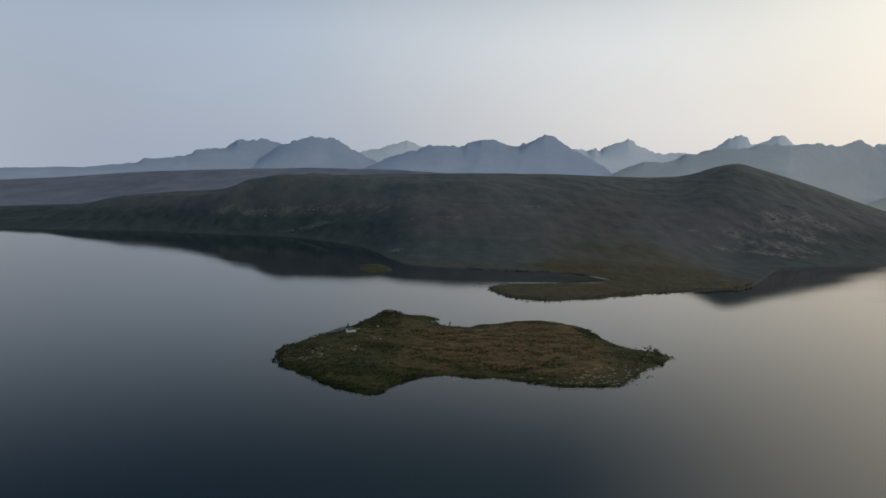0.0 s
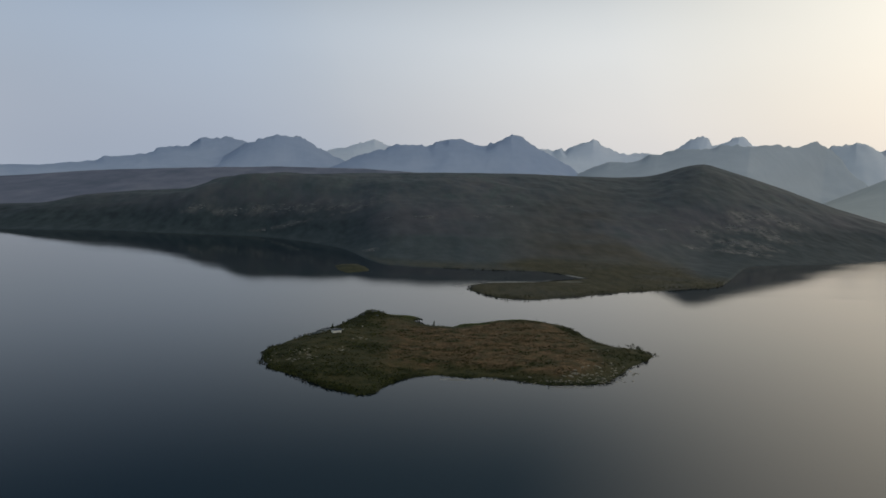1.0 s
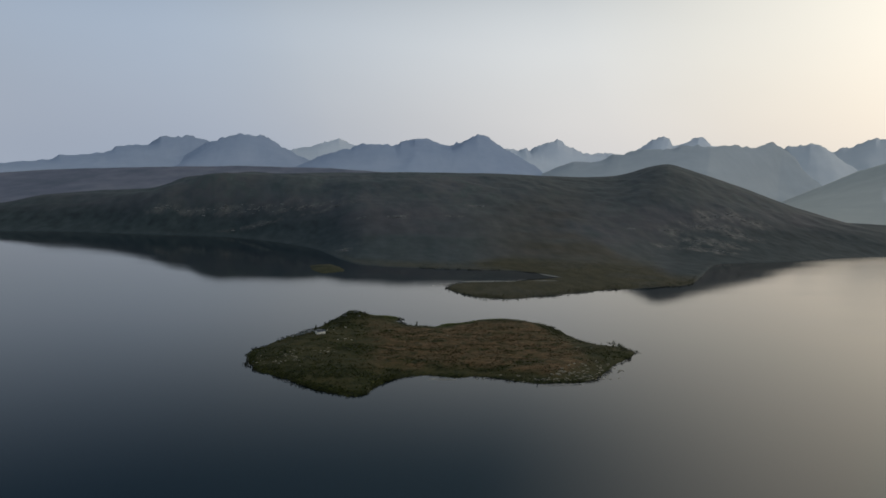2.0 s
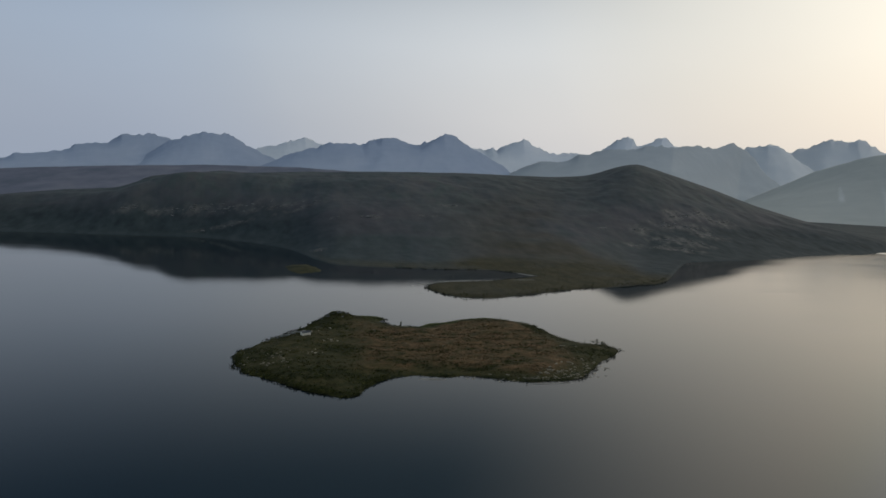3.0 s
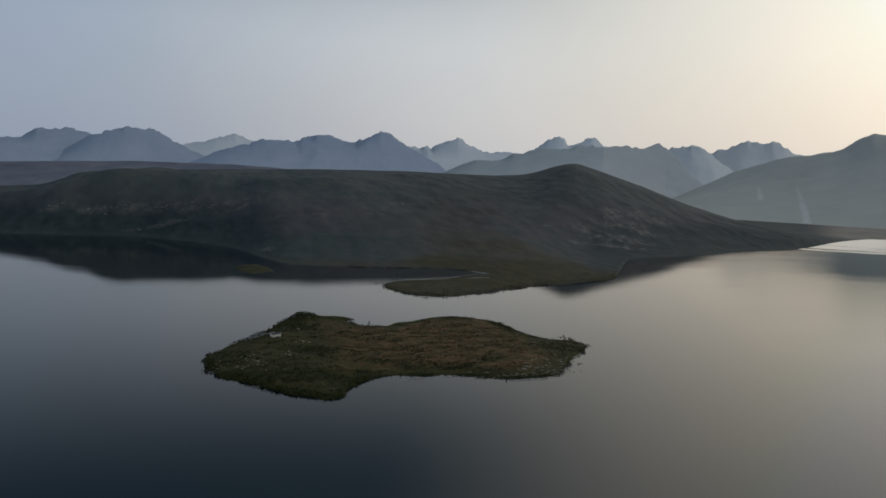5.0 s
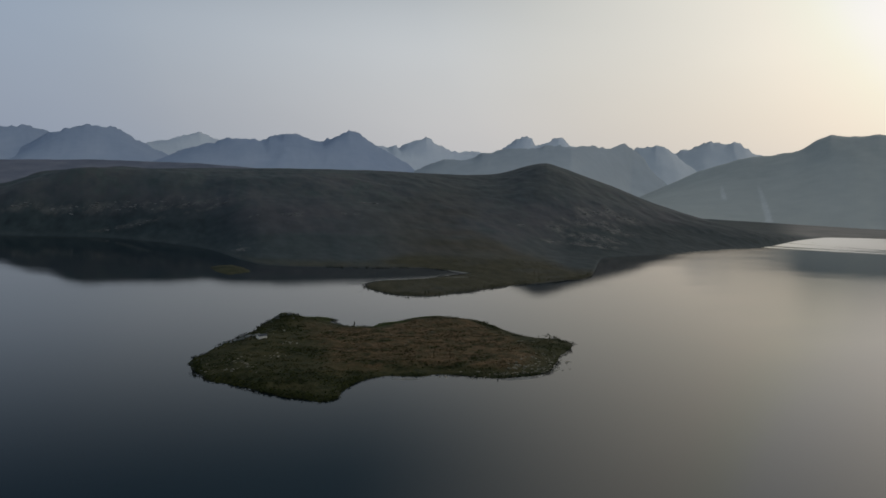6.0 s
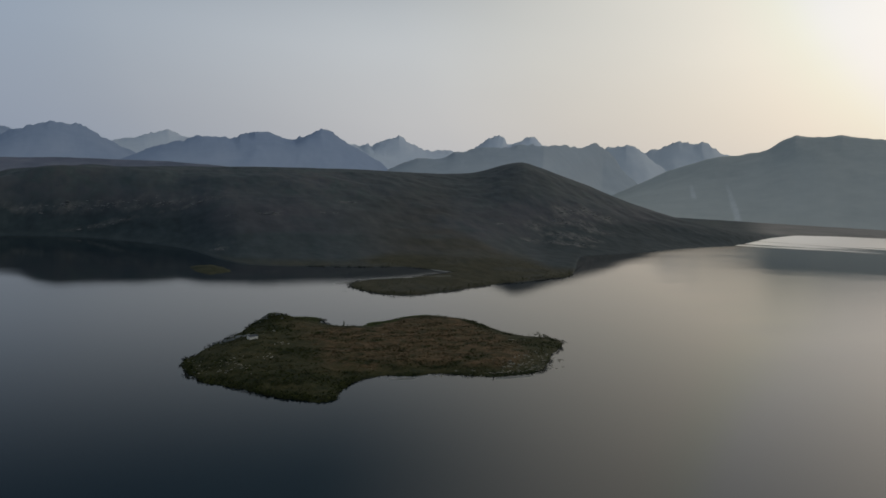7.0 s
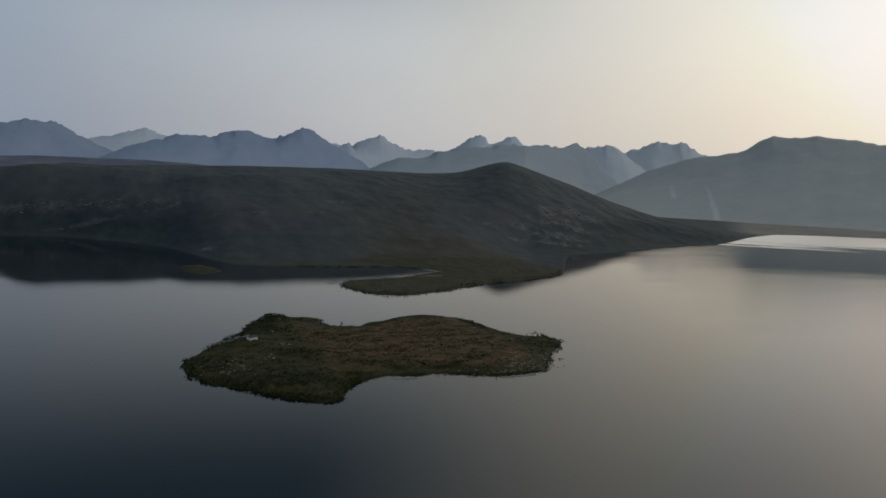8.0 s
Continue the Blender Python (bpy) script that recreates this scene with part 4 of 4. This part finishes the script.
mound("islet", -39, 637, 29, 62, 8, 2.0, MOSS, "small yellow-green sedge islet near the shore", "islet", 3)
mound("gravel_bar", 62, 550, 30, 4, 32, 0.3, GRAVEL, "thin pale gravel bar lying at the waterline", "gravel bar", 5)
mound("gravel_bar", 104, 567, 56, 3.6, 6, 0.8, GRAVEL, "thin pale gravel bar lying at the waterline", "gravel bar", 7)
mound("gravel_bar", 155, 571, 52, 3.0, 1, 1.2, GRAVEL, "thin pale gravel bar lying at the waterline", "gravel bar", 8)
mound("gravel_bar", 173, 604, 38, 5, -58, 0.5, GRAVEL, "thin pale gravel bar lying at the waterline", "gravel bar", 9)
mound("gravel_bar", 71, 275.5, 20, 2.6, 0, 0.3, GRAVEL, "flat brown gravel strip below the stony shore", "gravel bar", 15)
mound("gravel_bar", 20, 285.5, 13, 3.2, -6, 0.22, GRAVEL, "flat grey gravel bar off the island shore", "gravel bar", 12)


def boulder_mesh(seed, mat, flat=0.6):
    r = random.Random(seed)
    bm = bmesh.new()
    bmesh.ops.create_icosphere(bm, subdivisions=2, radius=1.0)
    planes = [(Vector((r.gauss(0, 1), r.gauss(0, 1), r.gauss(0, 0.8))).normalized(), 0.62 + 0.3 * r.random()) for _ in range(7)]
    for vert in bm.verts:
        for nrm, lim in planes:
            over = vert.co.dot(nrm) - lim
            if over > 0:
                vert.co -= nrm * over
        vert.co *= 1 + 0.06 * noise.noise(vert.co * 2.3 + Vector((seed, 0, 0)))
        vert.co.z *= flat
    me = bpy.data.meshes.new("boulder")
    bm.to_mesh(me)
    bm.free()
    me.materials.append(mat)
    return me


PALE = [boulder_mesh(k, PALE_ROCK, 0.36 + 0.06 * k) for k in range(5)]
WHITE = [boulder_mesh(60 + k, WHITE_STONE, 0.5 + 0.1 * k) for k in range(3)]
GREY = [boulder_mesh(20 + k, ROCK, 0.4 + 0.06 * k) for k in range(4)]
SLAB = [boulder_mesh(40 + k, LEDGE, 0.4 + 0.06 * k) for k in range(4)]


def boulders(cx, cy, spread_x, spread_y, count, low, high, meshes, label, group, seed, base=None):
    r = random.Random(seed)
    for _ in range(count):
        x, y = cx + r.gauss(0, spread_x), cy + r.gauss(0, spread_y)
        z = float(island_height(np.array([x]), np.array([y]))[0][0]) if base is None else base
        k = low + (high - low) * r.random() ** 2
        ob = new("boulder", r.choice(meshes))
        ob.matrix_basis = pose(x, y, max(z, -0.15) + 0.14 * k, r.uniform(-8, 8), r.uniform(-8, 8), r.uniform(-35, 35)) @ Matrix.Diagonal((1.35 * k, k * r.uniform(0.5, 0.85), k * r.uniform(0.6, 1.0), 1))
        tagged(ob, label, "boulder", group)


boulders(-50, 317, 6, 7, 60, 0.2, 0.6, PALE, "pale lichen-spotted boulder among dark scrub", "boulders on the western slope", 1)
boulders(-32, 325, 2.2, 2.2, 8, 0.22, 0.5, WHITE, "bleached white stone among dark scrub", "boulders on the western slope", 2)
boulders(-45, 363, 4.5, 2.5, 18, 0.7, 1.9, SLAB, "flat grey rock slab by the cabin", "rock slabs by the cabin", 3)
boulders(-32, 366, 3.5, 3, 10, 0.3, 0.8, WHITE, "pale boulder behind the cabin", "boulders by the cabin", 4)
boulders(-22.5, 346.5, 2.6, 1.6, 8, 0.25, 0.6, WHITE, "upright white stone in the scrub", "white stones", 5)
boulders(-22, 376, 0.8, 0.8, 2, 0.5, 0.8, WHITE, "white boulder below the knoll", "white stones", 6)
boulders(84, 287, 9, 4, 100, 0.2, 0.8, PALE, "pale boulder on the stony south-east shore", "boulders on the stony shore", 7)
boulders(98, 300, 6, 5, 56, 0.2, 0.8, PALE, "pale boulder on the stony south-east shore", "boulders on the stony shore", 8)
boulders(68, 281, 9, 1.6, 56, 0.2, 0.75, PALE, "pale boulder on the stony south-east shore", "boulders on the stony shore", 9)
boulders(42, 286, 7, 1.8, 12, 0.3, 0.7, PALE, "pale boulder on the stony south-east shore", "boulders on the stony shore", 10)
boulders(101, 330, 3, 3, 5, 0.35, 0.7, PALE, "pale boulder on the stony south-east shore", "boulders on the stony shore", 11)
boulders(-18, 408, 4.5, 4, 22, 0.7, 1.8, GREY, "dark lichened rock on the island knoll", "rocks on the knoll", 16)
boulders(126, 341, 1.2, 3, 8, 0.3, 0.8, GREY, "dark wet boulder off the island's eastern tip", "boulders in the shallows", 12)
boulders(-65.5, 323, 1.3, 6, 9, 0.3, 0.8, GREY, "dark wet boulder off the island's western tip", "boulders in the shallows", 13)
boulders(54, 520, 6, 12, 4, 0.3, 0.7, GREY, "dark boulder off the tongue of land", "boulders in the shallows", 14, 0.0)
boulders(45, 345, 26, 22, 22, 0.2, 0.5, PALE, "small pale stone in brown grass", "stones in the grass", 15)


def outcrop(cx, cy, span_x, span_y, count, size, seed):
    """A broken rock face on a hillside: many flat blocks half sunk in the slope."""
    r = random.Random(seed)
    x, y = np.array([(cx + r.gauss(0, span_x / 2), cy + r.gauss(0, span_y / 2)) for _ in range(count)]).T
    z = land(x, y)[0]
    root = tagged(new("rock_outcrop"), "weathered grey rock outcrop breaking the heath slope", "rock outcrop", "outcrops on the hills")
    root.matrix_basis = pose(cx, cy, float(z.mean()))
    for px_, py_, pz_ in zip(x, y, z):
        k = 0.55 * size * (0.4 + r.random() ** 2)
        ob = new("rock_slab", r.choice(SLAB))
        ob.parent = root
        ob.matrix_basis = pose(px_ - cx, py_ - cy, pz_ - float(z.mean()), r.uniform(-15, 15), r.uniform(-15, 15), r.uniform(-40, 40)) @ Matrix.Diagonal((2.6 * k, 1.2 * k, 1.3 * k, 1))
    return root


for k, (x, y, sx, sy, count, size) in enumerate(LEDGES):
    outcrop(x, y, sx, sy, count, size, k)


# ---- trees ----
def larch(height, seed, bare=False):
    """A stunted larch: tapered trunk, drooping limbs and an uneven crown of small sprays."""
    r = random.Random(seed)
    root = new("larch_tree")
    bm = bmesh.new()
    def limb(p0, p1, r0, r1, sides=6):
        ax = (p1 - p0).normalized()
        side = ax.orthogonal().normalized()
        up = ax.cross(side)
        rings = []
        for p, rad in ((p0, r0), (p1, r1)):
            rings.append([bm.verts.new(p + (side * math.cos(2 * math.pi * i / sides) + up * math.sin(2 * math.pi * i / sides)) * rad) for i in range(sides)])
        for i in range(sides):
            bm.faces.new((rings[0][i], rings[0][(i + 1) % sides], rings[1][(i + 1) % sides], rings[1][i]))
    bend = Vector((r.gauss(0, 0.06), r.gauss(0, 0.06), 0))
    spine = [Vector((0, 0, -0.3)) + (Vector((0, 0, height + 0.3)) + bend * height * (k / 5)) * (k / 5) for k in range(6)]
    for k in range(5):
        limb(spine[k], spine[k + 1], 0.03 * height * (1 - k / 5.6), 0.03 * height * (1 - (k + 1) / 5.6))
    tips = []
    for k in range(16):
        u = 0.2 + 0.75 * k / 16
        p0 = Vector((0, 0, height * u)) + bend * height * u * u
        ang, ln = r.uniform(0, 2 * math.pi), height * 0.26 * (1.05 - u) * r.uniform(0.5, 1.3)
        p1 = p0 + Vector((math.cos(ang) * ln, math.sin(ang) * ln, -0.12 * ln + 0.1 * height * r.uniform(-0.3, 0.5)))
        limb(p0, p1, 0.008 * height, 0.002 * height, 3)
        tips += [p0.lerp(p1, q) for q in (0.45, 0.75, 1.0)]
    me = bpy.data.meshes.new("trunk")
    bm.to_mesh(me)
    bm.free()
    me.materials.append(BARK)
    new("trunk", me).parent = root
    if not bare:
        g = np.random.default_rng(seed)
        t = np.array([tuple(p) for p in tips] + [tuple(spine[5])])
        v, f = leaves(g, t[:, 0], t[:, 1], t[:, 2] - 0.05 * height, np.full(len(t), 0.07 * height), np.full(len(t), 0.1 * height), 5, 0.055 * height)
        soup("crown", v, f, SCRUB, "", "", kind="", parent=root)
    return root


kinds = [larch(h, k) for k, h in enumerate((3.4, 2.6, 4.2, 2.0, 3.0))] + [larch(3.2, 31, True)]
for t in kinds:
    tagged(t, "stunted dark larch on the low shore", "tree", "larches on the tongue of land")
    t.matrix_basis = pose(0, 0, 0)
r = random.Random(5)
spots, tries = [], 0
while len(spots) < 180 and tries < 14000:
    tries += 1
    x, y = r.uniform(62, 300), r.uniform(478, 600)
    z = float(land(np.array([x]), np.array([y]))[0][0])
    near = float(land(np.array([x]), np.array([y - 7.0]))[0][0])
    if 0.25 < z < 1.3 and near < 0.1 and all(math.hypot(x - a, y - b) > 1.2 for a, b, _ in spots):
        spots.append((x, y, z))
used = set()
def plant(k, x, y, z, size, label, group):
    m = pose(x, y, z - 0.05, 0, 0, r.uniform(0, 360))
    if k in used:
        ob = copy_thing(kinds[k], m)
    else:
        ob = kinds[k]
        ob.matrix_basis = m
        used.add(k)
    ob.scale = (size,) * 3
    tagged(ob, label, "tree", group)
for x, y, z in spots:
    plant(r.choice((0, 1, 1, 3, 3, 4)), x, y, z, r.uniform(0.35, 0.75), "stunted dark larch on the low shore", "larches on the tongue of land")
for x, y, k, size in ((20, 389, 4, 1.0), (-38, 368, 2, 0.8), (-13, 383, 3, 0.9), (-27, 268.5, 3, 0.8), (62, 280, 3, 0.9),
                      (117, 345, 1, 0.6), (122, 341, 3, 0.7), (110, 352, 3, 0.6), (97, 396, 3, 0.6), (26, 388, 3, 0.7), (-56, 349, 3, 0.8), (86, 406, 3, 0.7), 
                      (-14, 380, 5, 0.7), (-40, 280, 3, 0.6), (-34, 275, 3, 0.7), (49, 285, 3, 0.6)):
    z = float(island_height(np.array([x]), np.array([y]))[0][0])
    plant(k, x, y, z, size, "bare grey dead larch on the island" if k == 5 else "small dark larch among the island scrub", "larches on the island")


# ---- the cabin ----
def solid(name, parent, mat, quads, label=""):
    """A closed part from corner places and faces."""
    verts, faces = quads
    bm = bmesh.new()
    vs = [bm.verts.new(v) for v in verts]
    for f in faces:
        bm.faces.new([vs[i] for i in f])
    bmesh.ops.recalc_face_normals(bm, faces=bm.faces)
    bmesh.ops.bevel(bm, geom=list(bm.edges), offset=0.015, segments=1, affect="EDGES")
    me = bpy.data.meshes.new(name)
    bm.to_mesh(me)
    bm.free()
    me.materials.append(mat)
    ob = new(name, me)
    ob.parent = parent
    return tagged(ob, label)


def block(x0, y0, z0, x1, y1, z1):
    return ([(x0, y0, z0), (x1, y0, z0), (x1, y1, z0), (x0, y1, z0), (x0, y0, z1), (x1, y0, z1), (x1, y1, z1), (x0, y1, z1)],
            [(0, 1, 2, 3), (4, 5, 6, 7), (0, 1, 5, 4), (1, 2, 6, 5), (2, 3, 7, 6), (3, 0, 4, 7)])


def cabin(x, y, turn, length, width, wall, ridge):
    z = float(island_height(np.array([x]), np.array([y]))[0][0])
    root = tagged(new("cabin"), "low white cabin with a grey felt roof", "cabin")
    root.matrix_basis = pose(x, y, z - 0.1, 0, 0, turn)
    L, W = length / 2, width / 2
    for side in (-1, 1):
        solid("side_wall", root, WHITE_WALL, block(-L, side * W - 0.08, -0.5, L, side * W + 0.08, wall))
        e0, e1 = side * L - 0.08, side * L + 0.08
        pts = [(-W + 0.08, -0.5), (W - 0.08, -0.5), (W - 0.08, wall), (0, ridge - 0.05), (-W + 0.08, wall)]
        vs = [(e0 + (0.01 if side > 0 else -0.01), a, b) for a, b in pts] + [(e1 + (0.01 if side > 0 else -0.01), a, b) for a, b in pts]
        solid("gable_wall", root, WHITE_WALL, (vs, [(0, 1, 2, 3, 4), (5, 6, 7, 8, 9)] + [(i, (i + 1) % 5, 5 + (i + 1) % 5, 5 + i) for i in range(5)]))
        slope = (ridge - wall) / W
        yo, zo = side * (W + 0.3), wall - 0.3 * slope
        o = L + 0.25
        vs = [(-o, 0, ridge), (o, 0, ridge), (o, yo, zo), (-o, yo, zo), (-o, 0, ridge + 0.12), (o, 0, ridge + 0.12), (o, yo, zo + 0.12), (-o, yo, zo + 0.12)]
        solid("roof_slope", root, ROOFING, (vs, [(0, 1, 2, 3), (4, 5, 6, 7), (0, 1, 5, 4), (1, 2, 6, 5), (2, 3, 7, 6), (3, 0, 4, 7)]), "grey felt roof slope")
    return root


cabin(-35, 355.5, 26, 4.6, 2.6, 1.5, 2.0)
